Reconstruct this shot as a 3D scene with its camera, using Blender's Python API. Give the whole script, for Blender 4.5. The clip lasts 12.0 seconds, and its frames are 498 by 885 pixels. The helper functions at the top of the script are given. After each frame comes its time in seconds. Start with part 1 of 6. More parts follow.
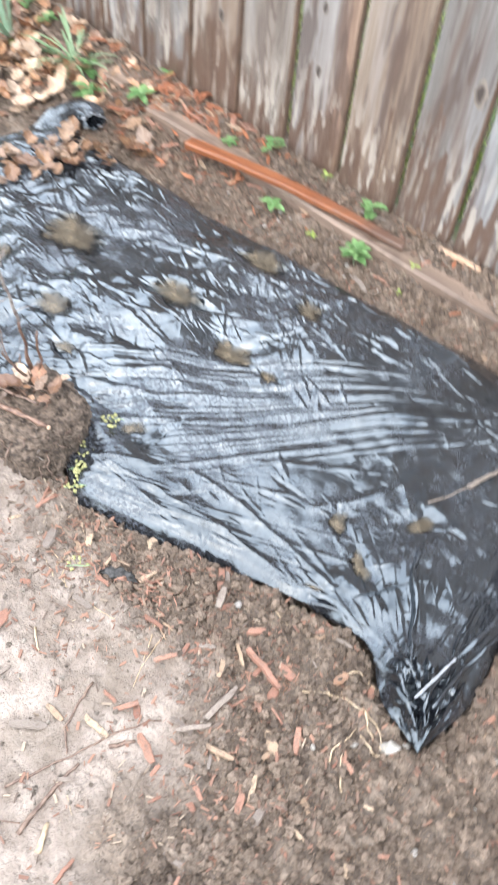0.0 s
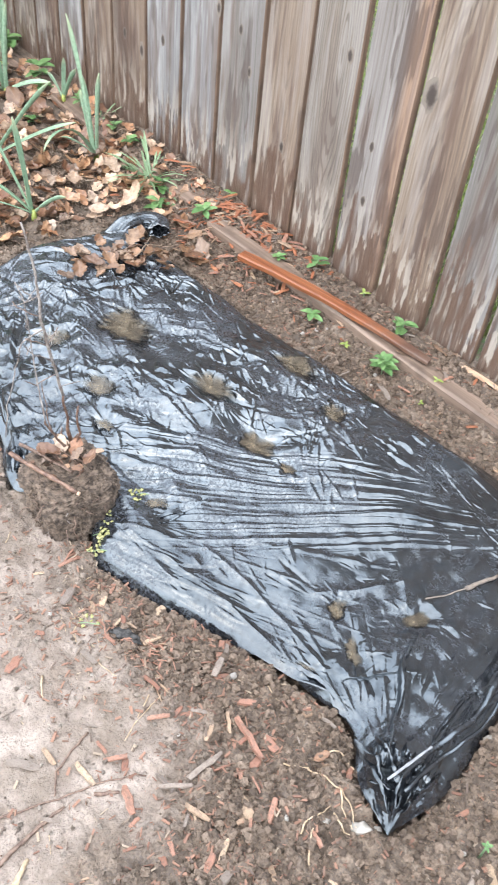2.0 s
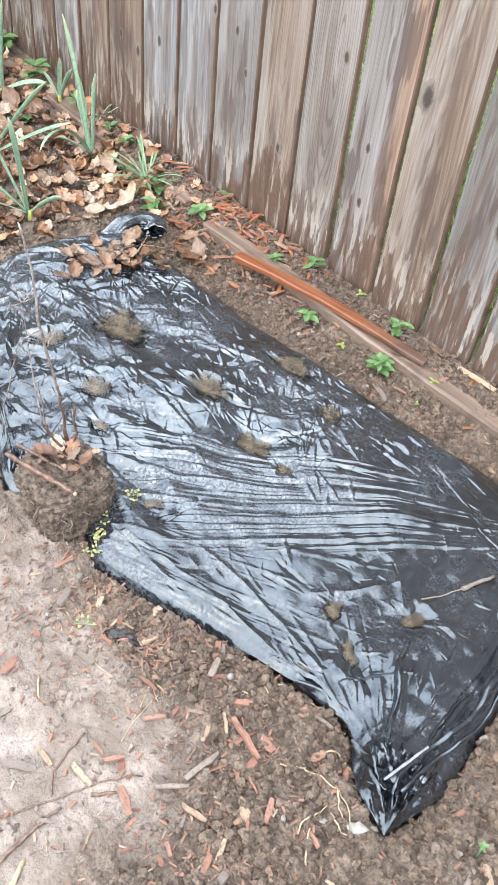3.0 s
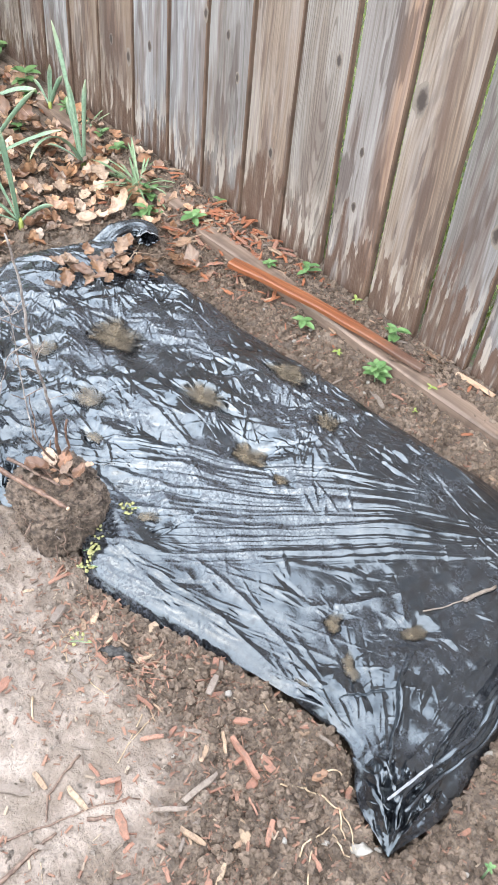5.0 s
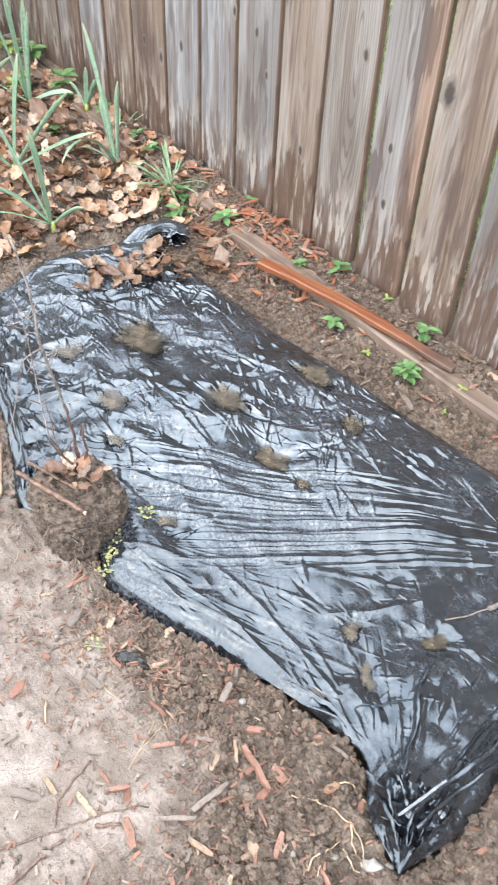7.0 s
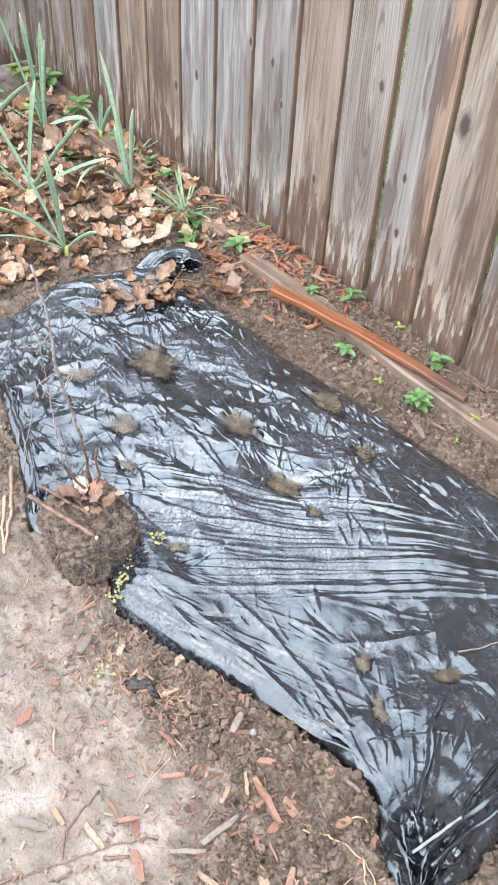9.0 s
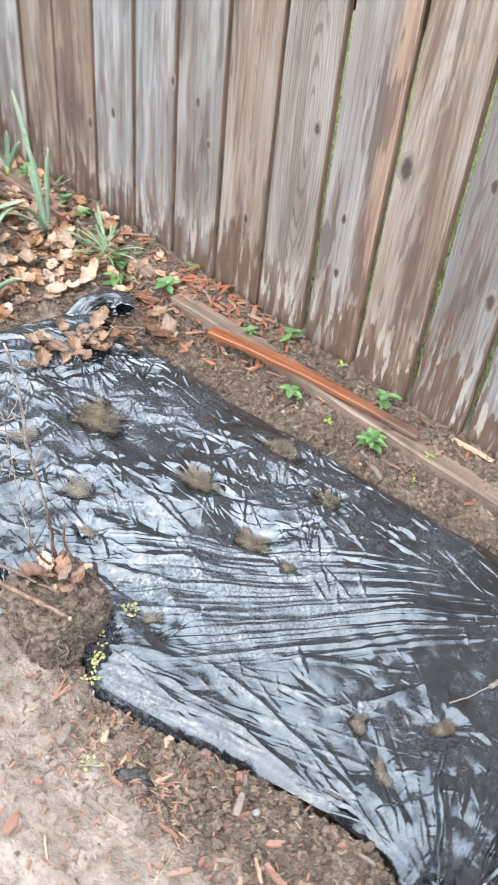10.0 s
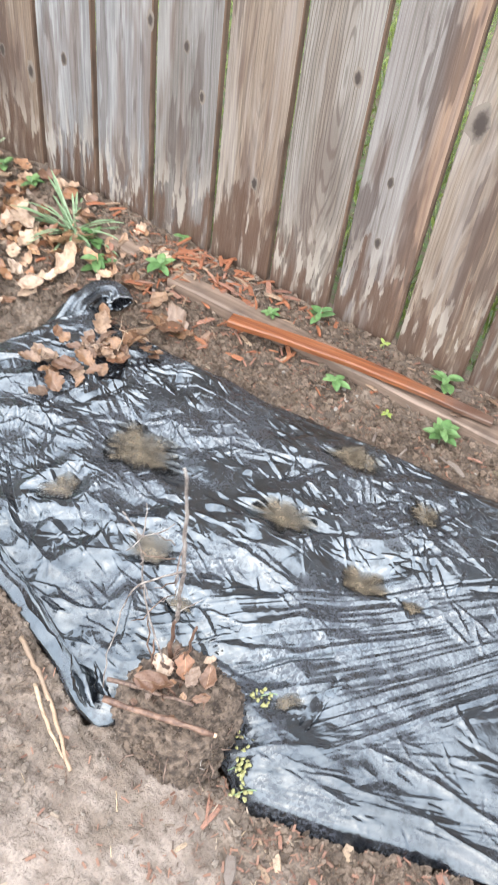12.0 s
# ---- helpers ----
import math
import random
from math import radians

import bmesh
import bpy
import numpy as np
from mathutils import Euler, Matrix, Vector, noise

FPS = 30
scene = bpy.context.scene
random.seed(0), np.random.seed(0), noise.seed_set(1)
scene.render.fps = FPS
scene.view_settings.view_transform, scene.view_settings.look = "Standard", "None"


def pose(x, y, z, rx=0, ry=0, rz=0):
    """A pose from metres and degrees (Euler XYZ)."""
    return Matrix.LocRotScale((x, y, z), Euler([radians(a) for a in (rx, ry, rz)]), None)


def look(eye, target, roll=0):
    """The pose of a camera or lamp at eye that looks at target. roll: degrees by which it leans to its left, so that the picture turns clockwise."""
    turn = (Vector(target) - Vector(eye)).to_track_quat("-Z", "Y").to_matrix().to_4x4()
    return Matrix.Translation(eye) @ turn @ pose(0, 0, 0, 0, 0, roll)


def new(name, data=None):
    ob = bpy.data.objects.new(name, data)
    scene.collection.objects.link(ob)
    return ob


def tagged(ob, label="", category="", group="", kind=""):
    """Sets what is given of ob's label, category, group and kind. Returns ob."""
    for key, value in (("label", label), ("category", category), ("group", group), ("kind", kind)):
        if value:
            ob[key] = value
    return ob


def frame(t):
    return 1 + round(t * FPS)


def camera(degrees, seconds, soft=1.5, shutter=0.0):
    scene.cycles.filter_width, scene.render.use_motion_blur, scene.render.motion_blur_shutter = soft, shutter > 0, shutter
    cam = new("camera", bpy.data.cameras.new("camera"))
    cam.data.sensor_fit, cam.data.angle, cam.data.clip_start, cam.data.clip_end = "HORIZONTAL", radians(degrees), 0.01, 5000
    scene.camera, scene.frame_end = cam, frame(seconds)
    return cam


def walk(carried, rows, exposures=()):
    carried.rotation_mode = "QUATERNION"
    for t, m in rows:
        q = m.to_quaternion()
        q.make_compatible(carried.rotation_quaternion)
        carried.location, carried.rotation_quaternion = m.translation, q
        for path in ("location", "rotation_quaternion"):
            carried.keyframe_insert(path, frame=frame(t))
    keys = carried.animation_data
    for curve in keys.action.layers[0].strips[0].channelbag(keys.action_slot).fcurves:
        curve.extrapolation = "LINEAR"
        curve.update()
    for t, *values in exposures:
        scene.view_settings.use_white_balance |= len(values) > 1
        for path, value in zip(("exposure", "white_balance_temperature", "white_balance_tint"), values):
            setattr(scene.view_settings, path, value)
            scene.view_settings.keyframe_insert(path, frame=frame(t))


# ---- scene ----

# ---------------------------------------------------------------- camera
cam = camera(33.0, 12.0, soft=1.15, shutter=0.5)
PATH = [
    (0, (-0.217, 0.218, 0.985), (-1.068, 1.153, -0.565), 4.8),
    (0.2, (-0.189, 0.197, 0.999), (-1.129, 1.158, -0.482), 6.6),
    (0.4, (-0.163, 0.179, 1.012), (-1.186, 1.123, -0.424), 6.2),
    (0.5, (-0.151, 0.173, 1.018), (-1.203, 1.098, -0.41), 6.0),
    (0.7, (-0.131, 0.176, 1.03), (-1.206, 1.105, -0.378), 6.9),
    (1, (-0.112, 0.19, 1.043), (-1.254, 1.111, -0.317), 5.1),
    (1.5, (-0.115, 0.193, 1.037), (-1.245, 1.088, -0.348), 4.0),
    (2, (-0.114, 0.2, 1.036), (-1.199, 1.153, -0.347), 5.3),
    (2.5, (-0.114, 0.198, 1.034), (-1.179, 1.176, -0.348), 5.9),
    (3, (-0.115, 0.197, 1.036), (-1.194, 1.161, -0.345), 5.7),
    (3.2, (-0.115, 0.2, 1.035), (-1.189, 1.168, -0.348), 5.7),
    (4.8, (-0.128, 0.218, 1.025), (-1.211, 1.19, -0.347), 5.0),
    (5, (-0.133, 0.215, 1.028), (-1.213, 1.187, -0.347), 5.1),
    (5.5, (-0.137, 0.219, 1.027), (-1.23, 1.192, -0.335), 4.5),
    (6, (-0.138, 0.222, 1.028), (-1.222, 1.201, -0.338), 5.2),
    (6.5, (-0.128, 0.242, 1.028), (-1.227, 1.195, -0.345), 4.9),
    (7, (-0.115, 0.271, 1.027), (-1.269, 1.135, -0.359), 1.5),
    (7.5, (-0.115, 0.265, 1.025), (-1.305, 1.121, -0.336), 1.8),
    (9.5, (-0.149, 0.259, 1.029), (-1.336, 1.165, -0.302), 2.3),
    (10, (-0.263, 0.217, 1.042), (-1.309, 1.311, -0.265), 5.1),
    (10.5, (-0.386, 0.152, 1.042), (-1.335, 1.293, -0.299), 6.6),
    (10.8, (-0.463, 0.153, 1.032), (-1.465, 1.26, -0.298), 6.6),
    (11, (-0.509, 0.168, 1.025), (-1.508, 1.294, -0.292), 5.8),
    (11.2, (-0.544, 0.199, 1.021), (-1.39, 1.359, -0.372), 5.2),
    (11.4, (-0.574, 0.232, 1.018), (-1.388, 1.347, -0.43), 4.4),
    (11.5, (-0.59, 0.244, 1.016), (-1.43, 1.339, -0.431), 4.0),
    (11.6, (-0.608, 0.244, 1.015), (-1.442, 1.365, -0.417), 3.9),
    (11.7, (-0.628, 0.238, 1.014), (-1.43, 1.366, -0.43), 4.5),
    (11.9, (-0.668, 0.22, 1.013), (-1.418, 1.394, -0.421), 5.8),
    (12, (-0.688, 0.21, 1.013), (-1.401, 1.396, -0.432), 6.9),
]
walk(cam, [(t, look(eye, target, roll)) for t, eye, target, roll in PATH], [(0, 2.42, 6500, 10), (0.7, 2.28, 6500, 10), (9.5, 2.27, 6510, 10), (11, 2.27, 6640, 10.5), (12, 2.27, 6660, 10.5)])

# ---------------------------------------------------------------- sky and sun
world = bpy.data.worlds.new("overcast_sky")
world.use_nodes = True
scene.world = world
wn = world.node_tree.nodes
sky = wn.new("ShaderNodeTexSky")
sky.sky_type = "NISHITA"
sky.sun_disc = False
sky.sun_elevation = radians(60)
sky.sun_rotation = radians(169)
sky.air_density = 1.0
sky.dust_density = 2.5
sky.ozone_density = 1.0
wn["Background"].inputs["Strength"].default_value = 0.15
# an even cloud layer veils most of the sky
veil = wn.new("ShaderNodeMix")
veil.data_type = "RGBA"
veil.inputs[0].default_value = 0.75
veil.inputs[7].default_value = (5.0, 5.5, 6.15, 1.0)
world.node_tree.links.new(sky.outputs[0], veil.inputs[6])
world.node_tree.links.new(veil.outputs[2], wn["Background"].inputs["Color"])

sun_data = bpy.data.lights.new("sun", "SUN")
sun_data.energy = 0.5
sun_data.angle = radians(100)
sun_data.color = (1.0, 0.95, 0.88)
sun = new("sun", sun_data)
sun.matrix_world = look((0.6, -3.2, 5.6), (0, 0, 0))


# ---------------------------------------------------------------- node helpers
class Mat:
    """A small builder of node materials."""

    def __init__(self, name):
        self.m = bpy.data.materials.new(name)
        self.m.use_nodes = True
        self.t = self.m.node_tree
        self.bsdf = self.t.nodes["Principled BSDF"]
        self.coord = self.t.nodes.new("ShaderNodeTexCoord")
        self.info = self.t.nodes.new("ShaderNodeObjectInfo")

    def link(self, a, b):
        self.t.links.new(a, b)

    def put(self, socket, value):
        if isinstance(value, (int, float)):
            socket.default_value = value
        elif isinstance(value, tuple):
            socket.default_value = (*value, 1.0) if len(value) == 3 and socket.type == "RGBA" else value
        else:
            self.link(value, socket)

    def math(self, op, a, b=0.0, c=None, clamp=False):
        n = self.t.nodes.new("ShaderNodeMath")
        n.operation, n.use_clamp = op, clamp
        self.put(n.inputs[0], a)
        self.put(n.inputs[1], b)
        if c is not None:
            self.put(n.inputs[2], c)
        return n.outputs[0]

    def scaled(self, vec, scale, shift=None):
        n = self.t.nodes.new("ShaderNodeMapping")
        self.put(n.inputs["Vector"], vec)
        n.inputs["Scale"].default_value = scale
        if shift is not None:
            self.link(shift, n.inputs["Location"])
        return n.outputs[0]

    def noise(self, vec, scale, detail=3.0, rough=0.55, distort=0.0):
        n = self.t.nodes.new("ShaderNodeTexNoise")
        self.link(vec, n.inputs["Vector"])
        n.inputs["Scale"].default_value = scale
        n.inputs["Detail"].default_value = detail
        n.inputs["Roughness"].default_value = rough
        n.inputs["Distortion"].default_value = distort
        return n.outputs["Fac"]

    def cells(self, vec, scale, feature="F1"):
        n = self.t.nodes.new("ShaderNodeTexVoronoi")
        n.feature = feature
        self.link(vec, n.inputs["Vector"])
        n.inputs["Scale"].default_value = scale
        return n.outputs["Distance"]

    def step(self, value, low, high, to0=0.0, to1=1.0):
        n = self.t.nodes.new("ShaderNodeMapRange")
        n.interpolation_type = "SMOOTHSTEP"
        self.put(n.inputs["Value"], value)
        for key, v in (("From Min", low), ("From Max", high), ("To Min", to0), ("To Max", to1)):
            self.put(n.inputs[key], v)
        return n.outputs["Result"]

    def mix(self, fac, a, b):
        n = self.t.nodes.new("ShaderNodeMix")
        n.data_type = "RGBA"
        self.put(n.inputs["Factor"], fac)
        self.put(n.inputs[6], a)
        self.put(n.inputs[7], b)
        return n.outputs[2]

    def axis(self, vec, which):
        n = self.t.nodes.new("ShaderNodeSeparateXYZ")
        self.link(vec, n.inputs[0])
        return n.outputs[which]

    def joined(self, x, y, z):
        n = self.t.nodes.new("ShaderNodeCombineXYZ")
        for s, v in zip(n.inputs, (x, y, z)):
            self.put(s, v)
        return n.outputs[0]

    def bump(self, height, strength=0.5, distance=0.002, under=None):
        n = self.t.nodes.new("ShaderNodeBump")
        n.inputs["Strength"].default_value = strength
        n.inputs["Distance"].default_value = distance
        self.link(height, n.inputs["Height"])
        if under is not None:
            self.link(under, n.inputs["Normal"])
        return n.outputs["Normal"]

    def island(self):
        return self.t.nodes.new("ShaderNodeNewGeometry").outputs["Random Per Island"]

    def attribute(self, name):
        n = self.t.nodes.new("ShaderNodeAttribute")
        n.attribute_name = name
        return n.outputs["Fac"]

    def done(self, color=None, rough=None, normal=None, **more):
        if color is not None:
            self.put(self.bsdf.inputs["Base Color"], color)
        if rough is not None:
            self.put(self.bsdf.inputs["Roughness"], rough)
        if normal is not None:
            self.link(normal, self.bsdf.inputs["Normal"])
        for key, v in more.items():
            self.put(self.bsdf.inputs[key.replace("_", " ")], v)
        return self.m


# ---------------------------------------------------------------- materials
def soil_material():
    m = Mat("damp_soil")
    p = m.coord.outputs["Object"]
    big, mid, fine = m.noise(p, 4, 4), m.noise(p, 35, 4), m.noise(p, 220, 3)
    y = m.axis(p, 1)
    earth = m.mix(m.step(mid, 0.35, 0.68), (0.094, 0.068, 0.048), (0.212, 0.160, 0.118))
    earth = m.mix(m.step(fine, 0.42, 0.62, 0.0, 0.6), earth, (0.051, 0.038, 0.031))
    specks = m.step(m.cells(p, 240), 0.0, 0.16, 1.0, 0.0)
    earth = m.mix(m.math("MULTIPLY", specks, m.step(big, 0.45, 0.6, 0.1, 0.55)), earth, (0.286, 0.238, 0.190))
    # trodden pale silt of the path
    pale = m.attribute("pale")
    silt = m.mix(m.step(m.noise(p, 22, 3, 0.55), 0.36, 0.62), (0.212, 0.168, 0.136), (0.345, 0.286, 0.241))
    silt = m.mix(m.step(fine, 0.46, 0.70, 0.0, 0.35), silt, (0.135, 0.108, 0.086))
    silt = m.mix(m.step(m.noise(p, 14, 3, 0.55), 0.46, 0.66, 0.0, 0.55), silt, (0.150, 0.118, 0.090))
    silt = m.mix(m.math("MULTIPLY", specks, 0.5), silt, (0.36, 0.31, 0.26))
    col = m.mix(pale, earth, silt)
    # lawn soil on the neighbour's side
    col = m.mix(m.step(y, 1.405, 1.43), col, m.mix(m.step(m.noise(p, 60, 3), 0.4, 0.6), (0.068, 0.109, 0.027), (0.109, 0.082, 0.048)))
    grit = m.noise(p, 120, 4, 0.65)
    h = m.math("ADD", m.math("MULTIPLY", mid, 0.6), m.math("ADD", m.math("MULTIPLY", fine, 0.45), m.math("MULTIPLY", m.math("MULTIPLY", grit, pale), 0.7)))
    rough = m.step(m.noise(p, 14, 3), 0.35, 0.65, 0.62, 0.9)
    return m.done(col, rough, m.bump(m.math("MULTIPLY", h, m.step(pale, 0.0, 1.0, 1.0, 0.8)), 1.0, 0.009))


def clod_material():
    m = Mat("soil_clods")
    p = m.coord.outputs["Object"]
    r = m.island()
    col = m.mix(r, (0.110, 0.078, 0.055), (0.300, 0.222, 0.164))
    col = m.mix(m.step(m.noise(p, 180, 4), 0.45, 0.68, 0.0, 0.55), col, (0.051, 0.035, 0.027))
    col = m.mix(m.attribute("pale"), col, m.mix(r, (0.13, 0.10, 0.078), (0.36, 0.31, 0.26)))
    return m.done(col, 0.85, m.bump(m.noise(p, 330, 5, 0.7), 1.0, 0.006))


def board_material(name, pale, deep, brown=0.5, arched=0.3, worn=0.5, rust=0.0, soaked=0.24):
    """Weathered cedar: pale and deep grain, brown damp runs, flaking above a wet, ragged foot."""
    m = Mat(name)
    rnd = m.info.outputs["Random"]
    p = m.coord.outputs["Object"]
    shift = m.joined(m.math("MULTIPLY", rnd, 37.0), m.math("MULTIPLY", rnd, 11.0), m.math("MULTIPLY", rnd, 53.0))
    q = m.scaled(p, (1, 1, 1), shift)
    x, z = m.axis(p, 0), m.axis(p, 2)
    # long grain that wavers a little
    warp = m.noise(m.scaled(q, (9, 1, 1.6)), 1.0, 2)
    x2 = m.math("ADD", m.axis(q, 0), m.math("MULTIPLY", warp, 0.05))
    ring = m.noise(m.joined(m.math("MULTIPLY", x2, 150.0), 0.0, m.math("MULTIPLY", m.axis(q, 2), 1.3)), 1.0, 3, 0.6)
    fine = m.noise(m.joined(m.math("MULTIPLY", x2, 520.0), 0.0, m.math("MULTIPLY", m.axis(q, 2), 5.0)), 1.0, 2, 0.6)
    broad = m.noise(m.scaled(q, (13, 4, 0.9)), 1.0, 3)
    col = m.mix(m.step(broad, 0.36, 0.64), pale, deep)
    col = m.mix(m.step(ring, 0.46, 0.60, 0.0, 0.46), col, tuple(c * 0.52 for c in deep))
    col = m.mix(m.step(fine, 0.52, 0.68, 0.0, 0.34), col, tuple(min(0.52, c * 1.5) for c in pale))
    # arched grain of flat-sawn boards
    cx = m.math("SUBTRACT", x, m.math("MULTIPLY", m.math("SUBTRACT", rnd, 0.5), 0.05))
    cz = m.math("SUBTRACT", z, m.math("ADD", 0.12, m.math("MULTIPLY", m.math("FRACT", m.math("MULTIPLY", rnd, 7.3)), 0.35)))
    reach2 = m.math("ADD", m.math("POWER", cx, 2.0), m.math("POWER", m.math("MULTIPLY", cz, 0.11), 2.0))
    arch = m.math("ADD", m.math("MULTIPLY", m.math("SQRT", reach2), 170.0), m.math("MULTIPLY", m.noise(m.scaled(q, (30, 4, 3)), 1.0, 3), 4.0))
    lines = m.step(m.math("SINE", m.math("MULTIPLY", arch, 6.2832)), 0.1, 0.95)
    col = m.mix(m.math("MULTIPLY", lines, arched), col, (0.082, 0.060, 0.046))
    # silvery worn patches
    silver = m.noise(m.scaled(q, (19, 4, 2.2)), 1.0, 4, 0.6)
    col = m.mix(m.step(silver, 0.47, 0.68, 0.0, worn), col, (0.46, 0.445, 0.42))
    # orange wood showing along one edge
    if rust:
        edge = m.math("ADD", x, m.math("MULTIPLY", m.math("SUBTRACT", m.noise(m.scaled(q, (12, 3, 2.5)), 1.0, 3), 0.5), 0.07))
        col = m.mix(m.step(edge, 0.012, 0.050, 0.0, rust), col, m.mix(m.step(ring, 0.42, 0.6), (0.33, 0.170, 0.075), (0.20, 0.090, 0.040)))
    # brown damp runs with sharp sides, more of them low down
    run = m.noise(m.scaled(q, (15, 3, 1.5)), 1.0, 4, 0.62, 0.35)
    low = m.step(z, 0.62, 0.12, 0.0, 0.07)
    col = m.mix(m.step(m.math("ADD", run, low), 0.54, 0.65, 0.0, brown), col, (0.098, 0.060, 0.042))
    col = m.mix(m.math("MULTIPLY", m.step(m.math("ADD", m.noise(m.scaled(q, (26, 3, 3.2)), 1.0, 3, 0.6), low), 0.60, 0.64, 0.0, 0.75), brown), col, (0.060, 0.038, 0.029))
    # pale flakes above the foot, and dark flecks between them
    flake = m.noise(m.scaled(q, (60, 6, 11)), 1.0, 3)
    near = m.step(z, 0.26, 0.07)
    col = m.mix(m.math("MULTIPLY", near, m.step(flake, 0.50, 0.56, 0.0, 0.66)), col, (0.40, 0.35, 0.29))
    col = m.mix(m.math("MULTIPLY", near, m.step(m.noise(m.scaled(q, (46, 5, 9)), 1.0, 3), 0.56, 0.61, 0.0, 0.75)), col, (0.110, 0.072, 0.052))
    # ragged wet foot
    finger = m.math("ADD", m.math("MULTIPLY", m.noise(m.scaled(q, (14, 3, 3.0)), 1.0, 2), 0.55), m.math("MULTIPLY", m.noise(m.scaled(q, (60, 5, 8)), 1.0, 3, 0.65), 0.45))
    reach = m.math("MULTIPLY", m.step(finger, 0.38, 0.66), soaked)
    tide = m.math("SUBTRACT", m.math("ADD", m.math("ADD", reach, 0.028), m.math("MULTIPLY", m.math("SUBTRACT", 0.5, flake), 0.20)), z)
    soak = m.step(tide, -0.006, 0.010)
    scale = m.noise(m.scaled(q, (75, 6, 9)), 1.0, 2)
    col = m.mix(m.math("MULTIPLY", soak, m.step(scale, 0.48, 0.60, 0.94, 0.3)), col, m.mix(ring, (0.070, 0.040, 0.027), (0.125, 0.078, 0.054)))
    h = m.math("ADD", m.math("MULTIPLY", ring, -0.8), m.math("MULTIPLY", fine, 0.4))
    return m.done(col, m.step(soak, 0.0, 1.0, 0.8, 0.5), m.bump(h, 0.8, 0.005))


def plain_wood(name, a, b, rough=0.6, across=(3, 120, 120)):
    m = Mat(name)
    rnd = m.info.outputs["Random"]
    q = m.scaled(m.coord.outputs["Object"], across, m.joined(m.math("MULTIPLY", rnd, 40.0), rnd, rnd))
    g = m.noise(q, 1.0, 4, 0.6)
    col = m.mix(m.step(g, 0.32, 0.68), a, b)
    col = m.mix(m.step(m.noise(m.coord.outputs["Object"], 18, 3), 0.5, 0.68, 0.0, 0.5), col, tuple(c * 0.45 for c in a))
    return m.done(col, rough, m.bump(g, 0.5, 0.0015))


def chip_material(name, a, b, dirty=(0.12, 0.085, 0.065)):
    m = Mat(name)
    rnd = m.info.outputs["Random"]
    p = m.coord.outputs["Object"]
    q = m.scaled(p, (25, 320, 320), m.joined(m.math("MULTIPLY", rnd, 9.0), rnd, rnd))
    g = m.noise(q, 1.0, 3, 0.6)
    col = m.mix(rnd, a, b)
    col = m.mix(m.step(g, 0.45, 0.7, 0.0, 0.6), col, tuple(c * 0.5 for c in a))
    col = m.mix(m.step(m.noise(m.scaled(p, (1, 1, 1), m.joined(m.math("MULTIPLY", rnd, 7.0), rnd, rnd)), 5, 4, 0.65), 0.46, 0.7, 0.0, 0.7), col, dirty)
    return m.done(col, 0.6, m.bump(g, 0.6, 0.001))


def film_material():
    """Wet black polythene, dulled by splashed silt and beaded with small drops."""
    m = Mat("black_polythene")
    p = m.coord.outputs["Object"]
    cloud, fleck = m.noise(p, 7, 5, 0.65), m.noise(p, 190, 5, 0.75)
    silt = m.math("MULTIPLY", m.step(cloud, 0.42, 0.60), m.step(fleck, 0.42, 0.60))
    splash = m.math("MULTIPLY", m.step(m.noise(p, 24, 4, 0.7), 0.50, 0.66), m.step(m.noise(p, 300, 3, 0.7), 0.44, 0.62))
    # silt thickened westward, to brighten the film where its reflections are dim
    silt = m.math("MULTIPLY", m.math("MAXIMUM", silt, splash), m.step(m.axis(p, 0), 0.05, 0.40, 1.35, 0.75))
    drops = m.step(m.cells(p, 330), 0.0, 0.2, 1.0, 0.0)
    # the silt's blue-grey also paints a cool haze into the dark parts
    col = m.mix(m.math("MULTIPLY", silt, 0.36), (0.005, 0.006, 0.008), (0.118, 0.126, 0.146))
    rough = m.step(m.noise(p, 30, 4), 0.35, 0.7, 0.10, 0.24)
    rough = m.math("ADD", rough, m.math("MULTIPLY", silt, 0.18))
    shine = m.math("SUBTRACT", 0.66, m.math("MULTIPLY", m.math("MAXIMUM", silt, m.step(m.noise(p, 55, 4, 0.7), 0.45, 0.7, 0.0, 0.7)), 0.42))
    # shine raised westward and cut on the near lobe, imitating reflected brightness
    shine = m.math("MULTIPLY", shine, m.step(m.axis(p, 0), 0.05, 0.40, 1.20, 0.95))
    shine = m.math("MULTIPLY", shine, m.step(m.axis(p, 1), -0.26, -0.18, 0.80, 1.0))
    crease = m.noise(m.scaled(p, (1.0, 1.6, 1.0)), 60, 3, 0.55, 0.8)
    tiny = m.noise(p, 260, 3)
    n1 = m.bump(crease, 0.10, 0.002)
    n2 = m.bump(m.math("ADD", m.math("MULTIPLY", tiny, 0.6), m.math("MULTIPLY", drops, 0.6)), 0.22, 0.0012, n1)
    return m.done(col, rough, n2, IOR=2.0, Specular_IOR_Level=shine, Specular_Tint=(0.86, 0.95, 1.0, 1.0))


